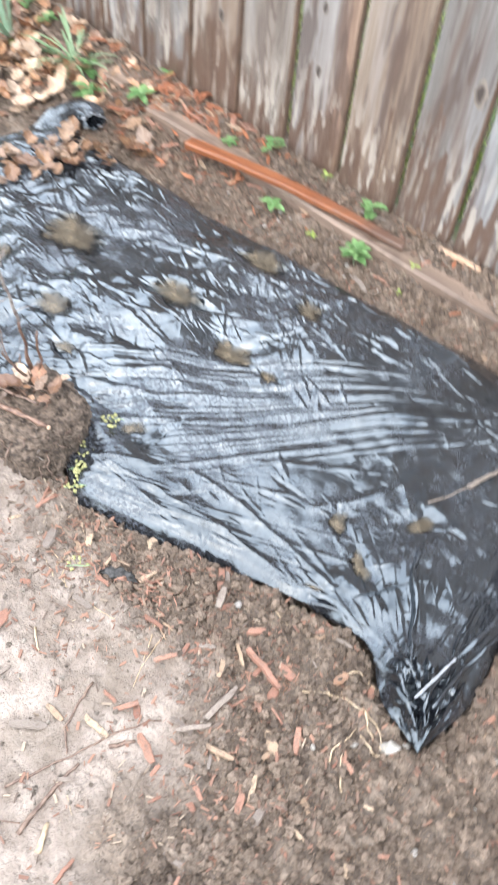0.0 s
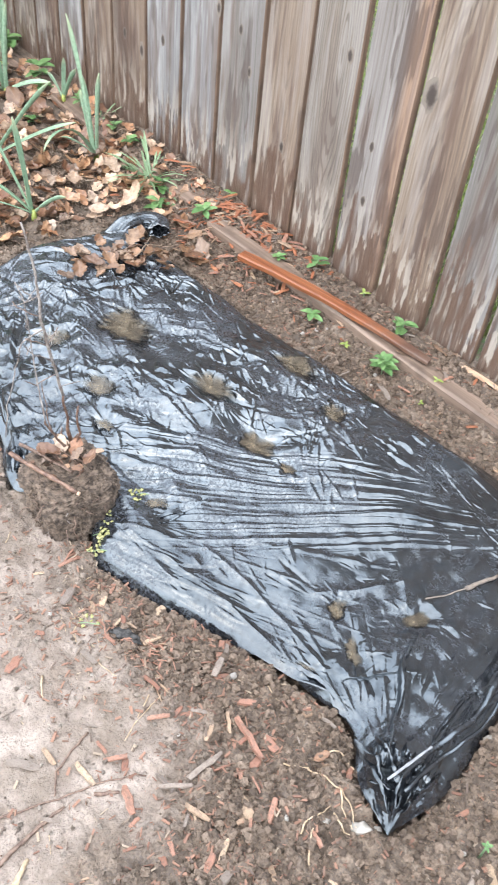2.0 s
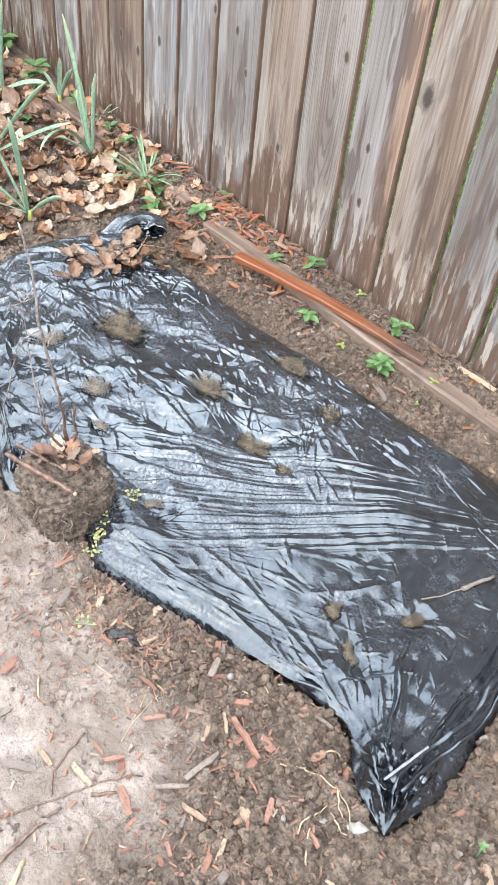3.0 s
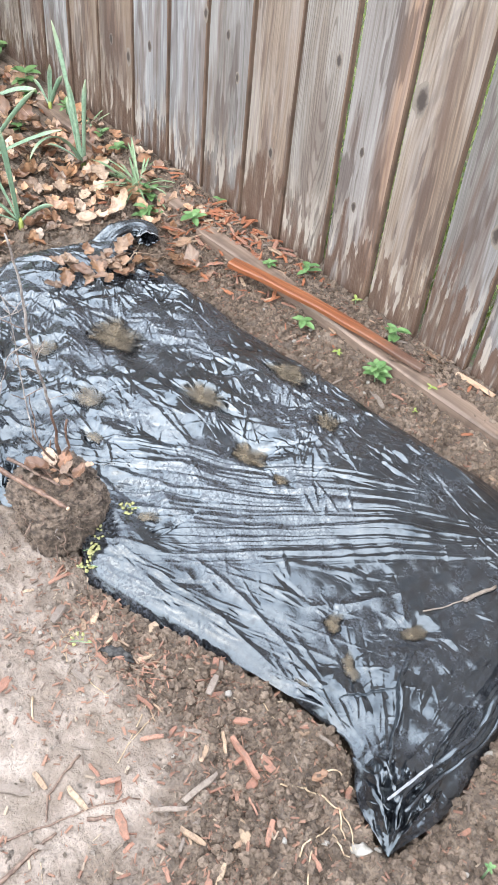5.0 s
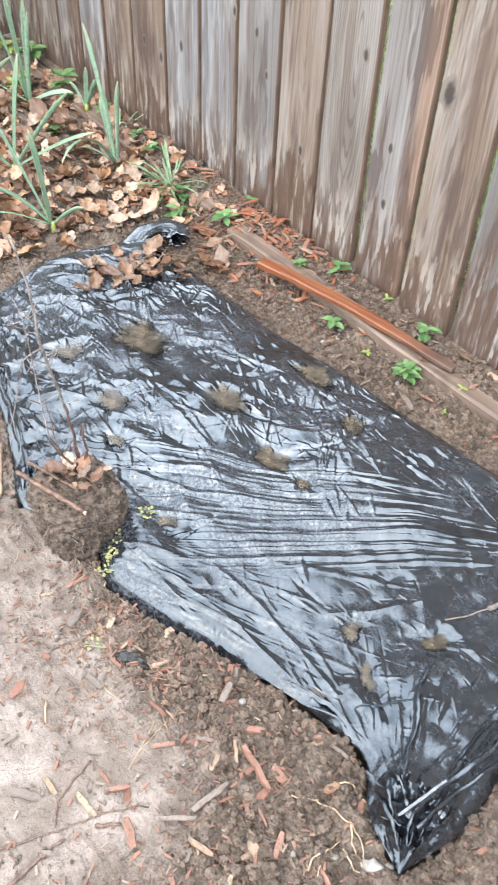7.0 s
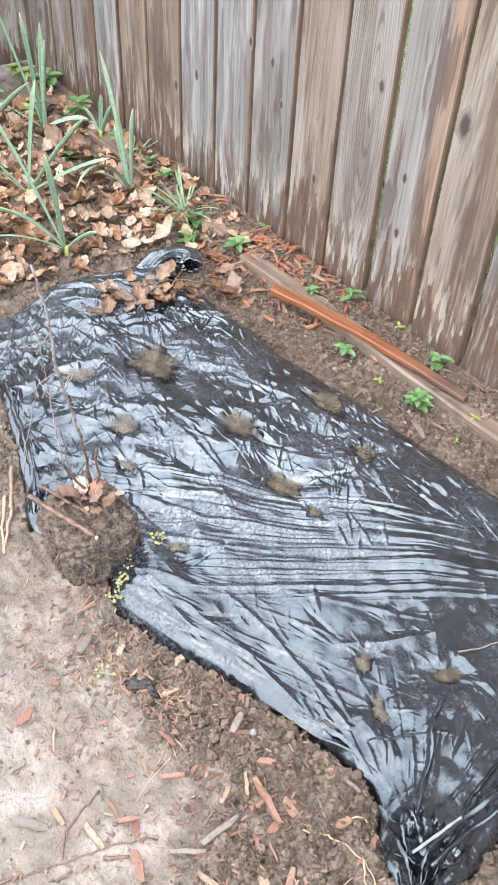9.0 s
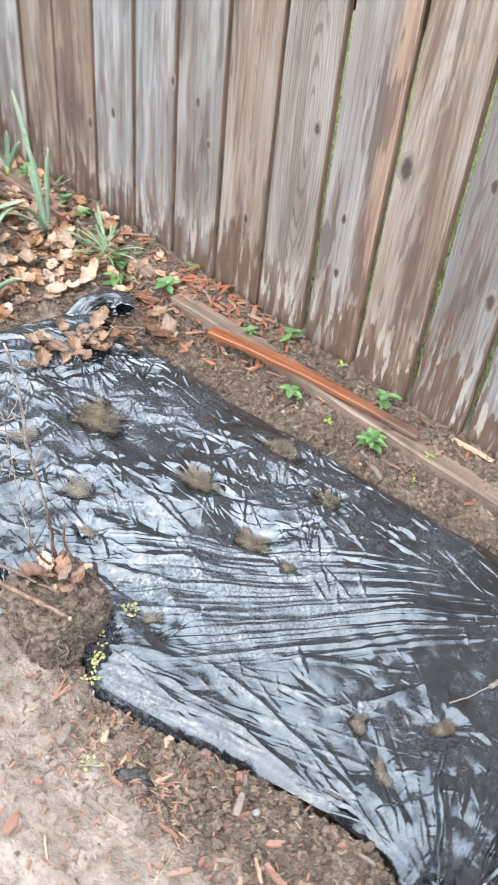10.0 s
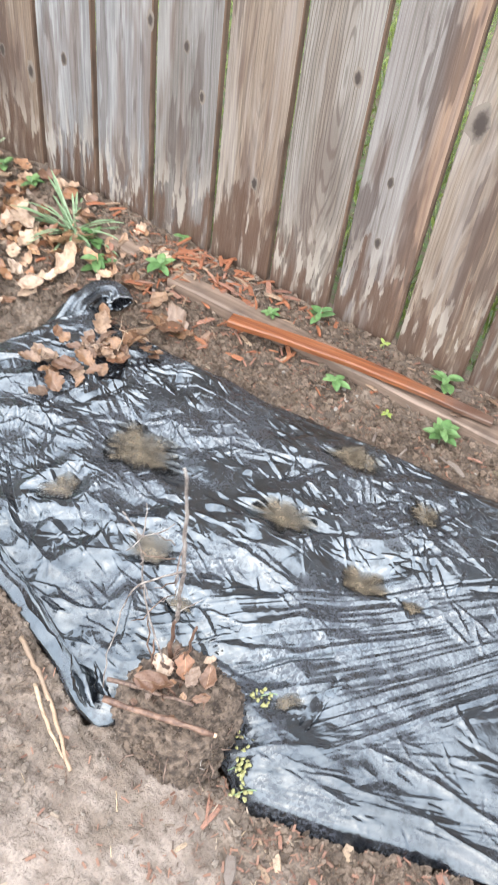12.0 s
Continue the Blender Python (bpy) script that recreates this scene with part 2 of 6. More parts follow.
def water_material():
    """Still water over mud: clear at its rim, clouded where it is deep."""
    m = Mat("muddy_water")
    p = m.coord.outputs["Object"]
    cloud = m.noise(p, 42, 5, 0.6)
    mud = m.mix(m.step(cloud, 0.35, 0.65), (0.075, 0.060, 0.042), (0.175, 0.142, 0.100))
    fog = m.math("MULTIPLY", m.step(m.math("ADD", m.attribute("depth"), m.math("ADD", m.math("MULTIPLY", m.math("SUBTRACT", cloud, 0.5), 0.9), m.math("MULTIPLY", m.math("SUBTRACT", m.noise(p, 170, 4, 0.65), 0.5), 0.9))), 0.05, 1.10), 0.70)
    nodes, link = m.t.nodes, m.t.links.new
    clear, silt, gloss = nodes.new("ShaderNodeBsdfTransparent"), nodes.new("ShaderNodeBsdfDiffuse"), nodes.new("ShaderNodeBsdfGlossy")
    clear.inputs["Color"].default_value = (0.84, 0.82, 0.79, 1.0)
    gloss.inputs["Roughness"].default_value = 0.04
    link(mud, silt.inputs["Color"])
    body, skin, edge = nodes.new("ShaderNodeMixShader"), nodes.new("ShaderNodeMixShader"), nodes.new("ShaderNodeFresnel")
    edge.inputs["IOR"].default_value = 1.33
    link(fog, body.inputs[0])
    link(clear.outputs[0], body.inputs[1])
    link(silt.outputs[0], body.inputs[2])
    link(edge.outputs[0], skin.inputs[0])
    link(body.outputs[0], skin.inputs[1])
    link(gloss.outputs[0], skin.inputs[2])
    link(skin.outputs[0], nodes["Material Output"].inputs["Surface"])
    return m.m


def leaf_litter_material(joined=False, wet=1.0):
    m = Mat("leaf_litter" if joined else "dead_leaf" if wet == 1.0 else "wet_dead_leaf")
    rnd = m.island() if joined else m.info.outputs["Random"]
    p = m.coord.outputs["Object"]
    ramp = m.mix(m.step(rnd, 0.15, 0.55), (0.185, 0.100, 0.062), (0.50, 0.290, 0.160))
    ramp = m.mix(m.step(rnd, 0.66, 1.0), ramp, (0.54, 0.40, 0.285))
    other = m.math("FRACT", m.math("MULTIPLY", rnd, 7.7))
    ramp = m.mix(m.step(other, 0.55, 0.95, 0.0, 0.65), ramp, (0.34, 0.285, 0.235))
    ramp = m.mix(m.step(other, 0.28, 0.05, 0.0, 0.55), ramp, (0.27, 0.105, 0.045))
    col = m.mix(m.step(m.noise(p, 70, 4), 0.42, 0.66, 0.0, 0.55), ramp, (0.12, 0.065, 0.038))
    vein = m.step(m.math("ABSOLUTE", m.axis(p, 1)), 0.0, 0.0012, 0.5, 0.0)
    col = m.mix(vein, col, (0.5, 0.36, 0.22))
    if wet < 1.0:
        col = m.mix(1.0 - wet, col, (0.070, 0.034, 0.018))
    return m.done(col, 0.32, m.bump(m.noise(p, 160, 3), 0.5, 0.0015))


def green_material(name, a, b, tip=None):
    m = Mat(name)
    rnd = m.info.outputs["Random"]
    p = m.coord.outputs["Object"]
    col = m.mix(rnd, a, b)
    col = m.mix(m.step(m.noise(p, 120, 3), 0.4, 0.7, 0.0, 0.5), col, tuple(c * 0.6 for c in a))
    if tip:
        col = m.mix(m.attribute("along"), col, tip)
    return m.done(col, 0.42, m.bump(m.noise(m.scaled(p, (300, 300, 20)), 1.0, 2), 0.3, 0.001), Subsurface_Weight=0.0)


def simple(name, a, b, scale, rough=0.7, depth=0.002):
    m = Mat(name)
    p = m.coord.outputs["Object"]
    n = m.noise(p, scale, 4, 0.6)
    return m.done(m.mix(m.step(n, 0.35, 0.65), a, b), rough, m.bump(n, 0.6, depth))


def fines_material():
    m = Mat("bark_shreds")
    r = m.island()
    col = m.mix(m.step(r, 0.0, 0.45), (0.15, 0.075, 0.05), (0.25, 0.135, 0.09))
    col = m.mix(m.step(r, 0.5, 0.7), col, (0.10, 0.07, 0.052))
    col = m.mix(m.step(r, 0.88, 0.97), col, (0.30, 0.235, 0.17))
    return m.done(col, 0.7, m.bump(m.noise(m.coord.outputs["Object"], 300, 3), 0.5, 0.001))


SOIL = soil_material()
FINES = fines_material()
CLOD = clod_material()
# cedar boards by how far they have greyed
SILVER_BOARD = board_material("silver_cedar", (0.235, 0.23, 0.225), (0.165, 0.158, 0.15), 0.60, 0.12, 0.55, 0.0, 0.16)
GREY_BOARD = board_material("grey_cedar", (0.205, 0.192, 0.18), (0.150, 0.132, 0.115), 0.70, 0.20, 0.30)
ARCHED_BOARD = board_material("flat_sawn_cedar", (0.235, 0.208, 0.178), (0.185, 0.150, 0.118), 0.35, 0.62, 0.22, 0.0, 0.16)
TAN_BOARD = board_material("tan_cedar", (0.240, 0.186, 0.140), (0.180, 0.126, 0.088), 0.75, 0.34, 0.25)
EDGED_BOARD = board_material("orange_edged_cedar", (0.220, 0.198, 0.18), (0.160, 0.130, 0.105), 0.85, 0.18, 0.30, 0.50)
DRY_BOARD = board_material("dry_cedar", (0.33, 0.29, 0.25), (0.25, 0.20, 0.155), 0.4, 0.1, 0.5, 0.0, 0.03)
SAWN_EDGE = plain_wood("brown_sawn_edge", (0.085, 0.050, 0.032), (0.150, 0.092, 0.060), 0.7, (120, 120, 4))


def knot_material():
    m = Mat("wood_knot")
    p = m.coord.outputs["Object"]
    n = m.noise(p, 160, 4, 0.6)
    edge = m.math("ADD", m.attribute("edge"), m.math("MULTIPLY", m.math("SUBTRACT", n, 0.5), 0.5))
    col = m.mix(m.step(edge, 0.2, 0.8), (0.045, 0.033, 0.026), (0.19, 0.158, 0.128))
    return m.done(col, 0.75, m.bump(n, 0.6, 0.002))


KNOT = knot_material()
RAIL = plain_wood("rail_wood", (0.128, 0.105, 0.086), (0.203, 0.169, 0.143), 0.75)
POST = simple("bleached_post", (0.34, 0.34, 0.30), (0.55, 0.53, 0.48), 22, 0.8)
TIMBER = plain_wood("damp_timber", (0.135, 0.094, 0.070), (0.245, 0.175, 0.130), 0.6, (3, 90, 90))


def strip_material():
    """Wet split cedar, orange at one end and grey-brown with soil at the other."""
    m = Mat("wet_cedar")
    p = m.coord.outputs["Object"]
    g = m.noise(m.scaled(p, (5, 190, 190)), 1.0, 4, 0.65)
    col = m.mix(m.step(g, 0.34, 0.66), (0.145, 0.044, 0.017), (0.26, 0.092, 0.036))
    end = m.math("ADD", m.axis(p, 0), m.math("MULTIPLY", m.noise(p, 30, 3), 0.20))
    col = m.mix(m.step(end, 0.16, 0.33, 0.0, 0.85), col, (0.105, 0.072, 0.054))
    col = m.mix(m.step(m.noise(m.scaled(p, (8, 40, 40)), 1.0, 4, 0.6), 0.55, 0.68, 0.0, 0.6), col, (0.075, 0.032, 0.018))
    return m.done(col, 0.38, m.bump(g, 0.7, 0.002))


STICK = strip_material()
CUT = plain_wood("fresh_cedar", (0.42, 0.27, 0.17), (0.55, 0.38, 0.26), 0.55, (5, 200, 200))
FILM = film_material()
TAPE_AND_GLINT = simple("pale_tape_and_glint", (0.17, 0.175, 0.185), (0.29, 0.295, 0.305), 90, 0.35)
WATER = water_material()
LEAF = leaf_litter_material()
LITTER = leaf_litter_material(True)
WET_LEAF = leaf_litter_material(False, 0.45)
DAFFODIL = green_material("daffodil_leaf", (0.165, 0.265, 0.165), (0.27, 0.385, 0.26), (0.36, 0.40, 0.24))
DAFFODIL_FOOT = simple("daffodil_foot", (0.22, 0.27, 0.05), (0.34, 0.37, 0.11), 60, 0.45)
WEED = green_material("weed_leaf", (0.075, 0.165, 0.050), (0.165, 0.280, 0.105))
YELLOW_WEED = green_material("yellow_green_leaf", (0.19, 0.26, 0.045), (0.33, 0.38, 0.12))
GRASS = green_material("grass_blade", (0.13, 0.215, 0.105), (0.26, 0.345, 0.20))
LAWN = simple("lawn_grass", (0.16, 0.22, 0.045), (0.32, 0.38, 0.12), 30, 0.5)
MOSS = simple("yellow_flowerlets", (0.25, 0.25, 0.09), (0.40, 0.38, 0.18), 200, 0.6)
RED_CHIP = chip_material("red_bark", (0.205, 0.090, 0.058), (0.36, 0.190, 0.130))
WET_CHIP = chip_material("wet_red_bark", (0.250, 0.082, 0.036), (0.43, 0.175, 0.085), (0.16, 0.075, 0.045))
TAN_CHIP = chip_material("tan_bark", (0.30, 0.20, 0.13), (0.46, 0.34, 0.23))
GREY_CHIP = chip_material("grey_bark", (0.15, 0.12, 0.10), (0.26, 0.21, 0.17))
TWIG = simple("twig_bark", (0.09, 0.055, 0.04), (0.20, 0.135, 0.10), 150, 0.65)
PALE_TWIG = simple("lichened_twig", (0.13, 0.10, 0.085), (0.32, 0.285, 0.255), 130, 0.75)
CANE = simple("red_brown_cane", (0.085, 0.045, 0.030), (0.21, 0.125, 0.085), 110, 0.55)
STRAW = simple("dry_straw", (0.30, 0.215, 0.13), (0.45, 0.35, 0.235), 90, 0.6)
ROOT = simple("root_ball_soil", (0.040, 0.028, 0.020), (0.170, 0.125, 0.092), 95, 0.85, 0.006)
STONE = simple("grey_stone", (0.22, 0.20, 0.18), (0.42, 0.39, 0.35), 70, 0.6)
CHAR = simple("charred_wood", (0.020, 0.019, 0.018), (0.070, 0.066, 0.062), 160, 0.8, 0.004)
WHITE_STONE = simple("white_stone", (0.22, 0.20, 0.17), (0.38, 0.35, 0.31), 60, 0.55)


# ---------------------------------------------------------------- numeric noise
def lattice(ix, iy, seed):
    h = (ix.astype(np.int64) * 374761393 + iy.astype(np.int64) * 668265263 + seed * 1442695041) & 0xFFFFFFFF
    h = ((h ^ (h >> 13)) * 1274126177) & 0xFFFFFFFF
    h = h ^ (h >> 16)
    return (h & 0xFFFF) / 32767.5 - 1.0


def field(x, y, scale, seed, soft=True):
    """Value noise from -1 to 1; with soft off it has creases between its patches."""
    x, y = np.asarray(x, float) * scale, np.asarray(y, float) * scale
    ix, iy = np.floor(x), np.floor(y)
    fx, fy = x - ix, y - iy
    if soft:
        fx, fy = fx * fx * fx * (fx * (fx * 6 - 15) + 10), fy * fy * fy * (fy * (fy * 6 - 15) + 10)
    a, b = lattice(ix, iy, seed), lattice(ix + 1, iy, seed)
    c, d = lattice(ix, iy + 1, seed), lattice(ix + 1, iy + 1, seed)
    return (a * (1 - fx) + b * fx) * (1 - fy) + (c * (1 - fx) + d * fx) * fy


def crease_field(x, y, scale, seed):
    """Triangular patches with straight creases, as in crumpled film."""
    x, y = np.asarray(x, float) * scale, np.asarray(y, float) * scale
    ix, iy = np.floor(x), np.floor(y)
    fx, fy = x - ix, y - iy
    a, b = lattice(ix, iy, seed), lattice(ix + 1, iy, seed)
    c, d = lattice(ix, iy + 1, seed), lattice(ix + 1, iy + 1, seed)
    low = a + (b - a) * fx + (c - a) * fy
    high = d + (c - d) * (1 - fx) + (b - d) * (1 - fy)
    return np.where(fx + fy < 1, low, high)


def facet_field(x, y, seed, plain=0.35):
    """Flat-sided peaks and dents with straight creases between them; some patches stay flat."""
    x, y = np.asarray(x, float), np.asarray(y, float)
    ix, iy = np.floor(x), np.floor(y)
    first, second, strength = np.full(x.shape, 99.0), np.full(x.shape, 99.0), np.zeros(x.shape)
    for i in (-1, 0, 1):
        for j in (-1, 0, 1):
            a, b = ix + i, iy + j
            d = (a + 0.5 + 0.48 * lattice(a, b, seed) - x) ** 2 + (b + 0.5 + 0.48 * lattice(a, b, seed + 7) - y) ** 2
            g = lattice(a, b, seed + 13)
            g = np.sign(g) * np.clip(np.abs(g) - plain, 0, 1) / (1 - plain)
            near = d < first
            second = np.where(near, first, np.minimum(second, d))
            strength = np.where(near, g, strength)
            first = np.where(near, d, first)
    return strength * (second - first)


def ramp(v, low, high):
    t = np.clip((np.asarray(v, float) - low) / (high - low), 0, 1)
    return t * t * (3 - 2 * t)


# ---------------------------------------------------------------- mesh helpers
def mesh_from(name, verts, faces, smooth=True):
    me = bpy.data.meshes.new(name)
    me.from_pydata([tuple(map(float, v)) for v in verts], [], [tuple(map(int, f)) for f in faces])
    if smooth:
        me.polygons.foreach_set("use_smooth", [True] * len(me.polygons))
    me.update()
    return me


def mesh_of(name, bm, smooth=False):
    me = bpy.data.meshes.new(name)
    bm.to_mesh(me)
    bm.free()
    if smooth:
        me.polygons.foreach_set("use_smooth", [True] * len(me.polygons))
    return me


def grid_faces(nu, nv):
    i = np.arange(nu - 1)[:, None] * nv + np.arange(nv - 1)[None, :]
    return np.stack([i, i + nv, i + nv + 1, i + 1], -1).reshape(-1, 4)


def big_grid(name, verts, faces, smooth=True):
    """A mesh from arrays, for large sheets."""
    faces = np.asarray(faces, np.int32)
    k = faces.shape[1]
    me = bpy.data.meshes.new(name)
    me.vertices.add(len(verts))
    me.vertices.foreach_set("co", np.asarray(verts, np.float32).ravel())
    me.loops.add(len(faces) * k)
    me.loops.foreach_set("vertex_index", faces.ravel())
    me.polygons.add(len(faces))
    me.polygons.foreach_set("loop_start", np.arange(0, len(faces) * k, k, dtype=np.int32))
    me.polygons.foreach_set("loop_total", np.full(len(faces), k, np.int32))
    me.polygons.foreach_set("use_smooth", np.full(len(faces), smooth))
    me.update(calc_edges=True)
    me.validate()
    return me


def numbers_on(me, name, values):
    a = me.attributes.new(name, "FLOAT", "POINT")
    a.data.foreach_set("value", np.asarray(values, np.float32))


def thing(name, label, category, at=(0, 0, 0), turn=(0, 0, 0), group="", kind=""):
    ob = new(name)
    ob.empty_display_size = 0.05
    ob.matrix_world = pose(*at, *turn)
    return tagged(ob, label, category, group, kind)


def part(name, data, material, parent, label=""):
    me = data if isinstance(data, bpy.types.Mesh) else mesh_of(name, data)
    if not me.materials:
        me.materials.append(material)
    ob = new(name, me)
    ob.parent = parent
    return tagged(ob, label)


def solid(name, me, material, label, category, m, group="", kind=""):
    """A thing of one mesh."""
    if not me.materials:
        me.materials.append(material)
    ob = new(name, me)
    ob.matrix_world = m
    return tagged(ob, label, category, group, kind)


def box_mesh(name, sx, sy, sz, bevel=0.003, centre=(0, 0, 0), cuts=0, wobble=0.0, seed=0):
    bm = bmesh.new()
    bmesh.ops.create_cube(bm, size=1.0)
    bmesh.ops.scale(bm, vec=(sx, sy, sz), verts=bm.verts)
    if cuts:
        long = max(sx, sy, sz)
        edges = [e for e in bm.edges if abs(e.calc_length() - long) < 1e-5]
        bmesh.ops.subdivide_edges(bm, edges=edges, cuts=cuts)
    if bevel:
        bmesh.ops.bevel(bm, geom=[e for e in bm.edges if e.calc_face_angle(0) > 0.5], offset=bevel, segments=1, affect="EDGES")
    rng = random.Random(seed)
    for v in bm.verts:
        if wobble:
            v.co += Vector((rng.uniform(-1, 1), rng.uniform(-1, 1), rng.uniform(-1, 1))) * wobble
        v.co += Vector(centre)
    return mesh_of(name, bm)


def tube_mesh(name, points, radii, sides=7, rough=0.0, seed=0):
    """A closed tube along points, with a radius at each."""
    pts = [Vector(p) for p in points]
    rng = random.Random(seed)
    verts, faces = [], []
    up = Vector((0.3, 0.2, 1)).normalized()
    for i, p in enumerate(pts):
        d = (pts[min(i + 1, len(pts) - 1)] - pts[max(i - 1, 0)]).normalized()
        side = d.cross(up)
        side = side.normalized() if side.length > 0.05 else d.cross(Vector((1, 0, 0))).normalized()
        top = side.cross(d)
        for k in range(sides):
            a = 2 * math.pi * k / sides
            r = radii[i] * (1 + rng.uniform(-rough, rough))
            verts.append(p + side * (r * math.cos(a)) + top * (r * math.sin(a)))
    n = len(pts)
    for i in range(n - 1):
        for k in range(sides):
            l = (k + 1) % sides
            faces.append((i * sides + k, i * sides + l, (i + 1) * sides + l, (i + 1) * sides + k))
    faces.append(tuple(range(sides - 1, -1, -1)))
    faces.append(tuple(range((n - 1) * sides, n * sides)))
    return mesh_from(name, verts, faces)


def wander(start, end, steps, amount, seed):
    """A crooked line from start to end."""
    rng = random.Random(seed)
    a, b = Vector(start), Vector(end)
    size = (b - a).length * amount
    out = []
    off = Vector((0, 0, 0))
    for i in range(steps + 1):
        t = i / steps
        off = off * 0.7 + Vector((rng.uniform(-1, 1), rng.uniform(-1, 1), rng.uniform(-0.5, 0.5))) * size
        out.append(a.lerp(b, t) + off * math.sin(math.pi * min(1, t * 1.2 if t < 0.5 else 1.2 * (1 - t) + 0.15)))
    return out


def lump_mesh(name, seed, detail=2, squash=(1, 1, 0.75), amount=0.25, freq=1.6):
    bm = bmesh.new()
    bmesh.ops.create_icosphere(bm, subdivisions=detail, radius=1.0)
    shift = Vector((seed * 3.7, seed * 1.3, seed * 2.1))
    for v in bm.verts:
        k = 1 + amount * noise.noise(v.co * freq + shift) + 0.4 * amount * noise.noise(v.co * freq * 3 + shift)
        v.co = Vector((v.co.x * squash[0], v.co.y * squash[1], v.co.z * squash[2])) * k
    return mesh_of(name, bm, True)


# ---------------------------------------------------------------- the lie of the land
FENCE_Y = 1.39
# outline of the plastic bag
NEAR_EDGE = [(-1.62, 0.67), (-1.39, 0.61), (-1.22, 0.573), (-1.06, 0.517), (-1.01, 0.56), (-0.965, 0.585), (-0.925, 0.590), (-0.880, 0.566),
             (-0.832, 0.553), (-0.71, 0.598), (-0.608, 0.645), (-0.552, 0.663), (-0.498, 0.675), (-0.437, 0.690), (-0.399, 0.681), (-0.368, 0.656), (-0.332, 0.638), (-0.284, 0.632)]
FAR_EDGE = [(-1.60, 1.10), (-1.48, 1.115), (-1.34, 1.130), (-1.207, 1.143), (-1.133, 1.153), (-1.032, 1.166), (-0.948, 1.176), (-0.832, 1.186), (-0.733, 1.197), (-0.665, 1.212), (-0.607, 1.217), (-0.50, 1.21), (-0.43, 1.19)]
END_EDGE = [(-1.62, 0.67), (-1.655, 0.81), (-1.645, 0.90), (-1.62, 0.99), (-1.60, 1.10)]
CORNER_EDGE = [(-0.284, 0.632), (-0.279, 0.715), (-0.290, 0.783), (-0.312, 0.874), (-0.34, 1.02), (-0.43, 1.19)]
BAG_RING = NEAR_EDGE + CORNER_EDGE[1:] + FAR_EDGE[::-1][1:] + END_EDGE[::-1][1:-1]


def under_bag(x, y):
    hit = np.zeros(np.shape(x), bool)
    for (ax, ay), (bx, by) in zip(BAG_RING, BAG_RING[1:] + BAG_RING[:1]):
        if ay != by:
            hit ^= ((ay > y) != (by > y)) & (x < (bx - ax) * (y - ay) / (by - ay) + ax)
    return hit


def pale_mask(x, y):
    """How far the trodden pale path reaches."""
    edge = 0.525 + 0.055 * ramp(-x, 0.74, 0.86) + 0.06 * field(x, y, 7, 3) + 0.03 * field(x, y, 25, 4)
    near = ramp(edge - y, -0.03, 0.10) * ramp(-0.37 + 0.05 * field(x, y, 9, 5) - x, -0.02, 0.12)
    away = ramp(1.25 - np.hypot((x + 0.65) * 0.8, y - 0.05), 0.0, 0.45)
    away = away * (0.65 + 0.35 * ramp(x + 0.1 * field(x, y, 6, 8), -1.25, -0.85))
    return near * away * (0.75 + 0.25 * field(x, y, 12, 6)) * (1 - 0.70 * ramp(-x, 0.95, 1.20))


def ground_height(x, y):
    p = pale_mask(x, y)
    z = 0.007 * field(x, y, 3, 11) + 0.005 * field(x, y, 9, 12)
    z = z + 0.030 * ramp(y, 1.26, 1.35)
    lumps = 0.010 * np.abs(field(x, y, 42, 13)) + 0.008 * np.abs(field(x, y, 85, 14)) + 0.005 * field(x, y, 22, 15) + 0.003 * crease_field(x + 0.3 * y, y, 110, 19)
    tread = 0.0026 * field(x, y, 55, 16) + 0.0018 * field(x, y, 120, 17)
    z = z + lumps * (1 - p) + tread
    return np.where(y > FENCE_Y + 0.012, 0.03 + 0.004 * field(x, y, 12, 18), z)


def ground_at(x, y):
    return float(ground_height(np.array([x]), np.array([y]))[0])


def axis_steps(low, high, fine, out_low, out_high):
    """Fine steps in the middle that widen towards the horizon."""
    mid = np.arange(low, high, fine)
    left, s, v = [], fine, low
    while v > out_low:
        s = min(s * 1.25, 8.0)
        v -= s
        left.append(v)
    right, s, v = [], fine, mid[-1]
    while v < out_high:
        s = min(s * 1.25, 8.0)
        v += s
        right.append(v)
    return np.concatenate([left[::-1], mid, right])


def build_ground():
    xs = axis_steps(-1.95, 0.0, 0.004, -80, 80)
    ys = axis_steps(0.18, 1.40, 0.004, -80, 80)
    gx, gy = np.meshgrid(xs, ys, indexing="ij")
    far = ramp(np.hypot(gx + 1, gy - 0.8), 3.5, 8)
    gz = ground_height(gx, gy) * (1 - far) - 0.045 * under_bag(gx, gy)
    me = big_grid("ground", np.stack([gx, gy, gz], -1).reshape(-1, 3), grid_faces(len(xs), len(ys)))
    numbers_on(me, "pale", pale_mask(gx, gy).ravel())
    return solid("ground", me, SOIL, "damp brown garden soil with a pale trodden path", "ground", Matrix(), kind="structure")


ground = build_ground()


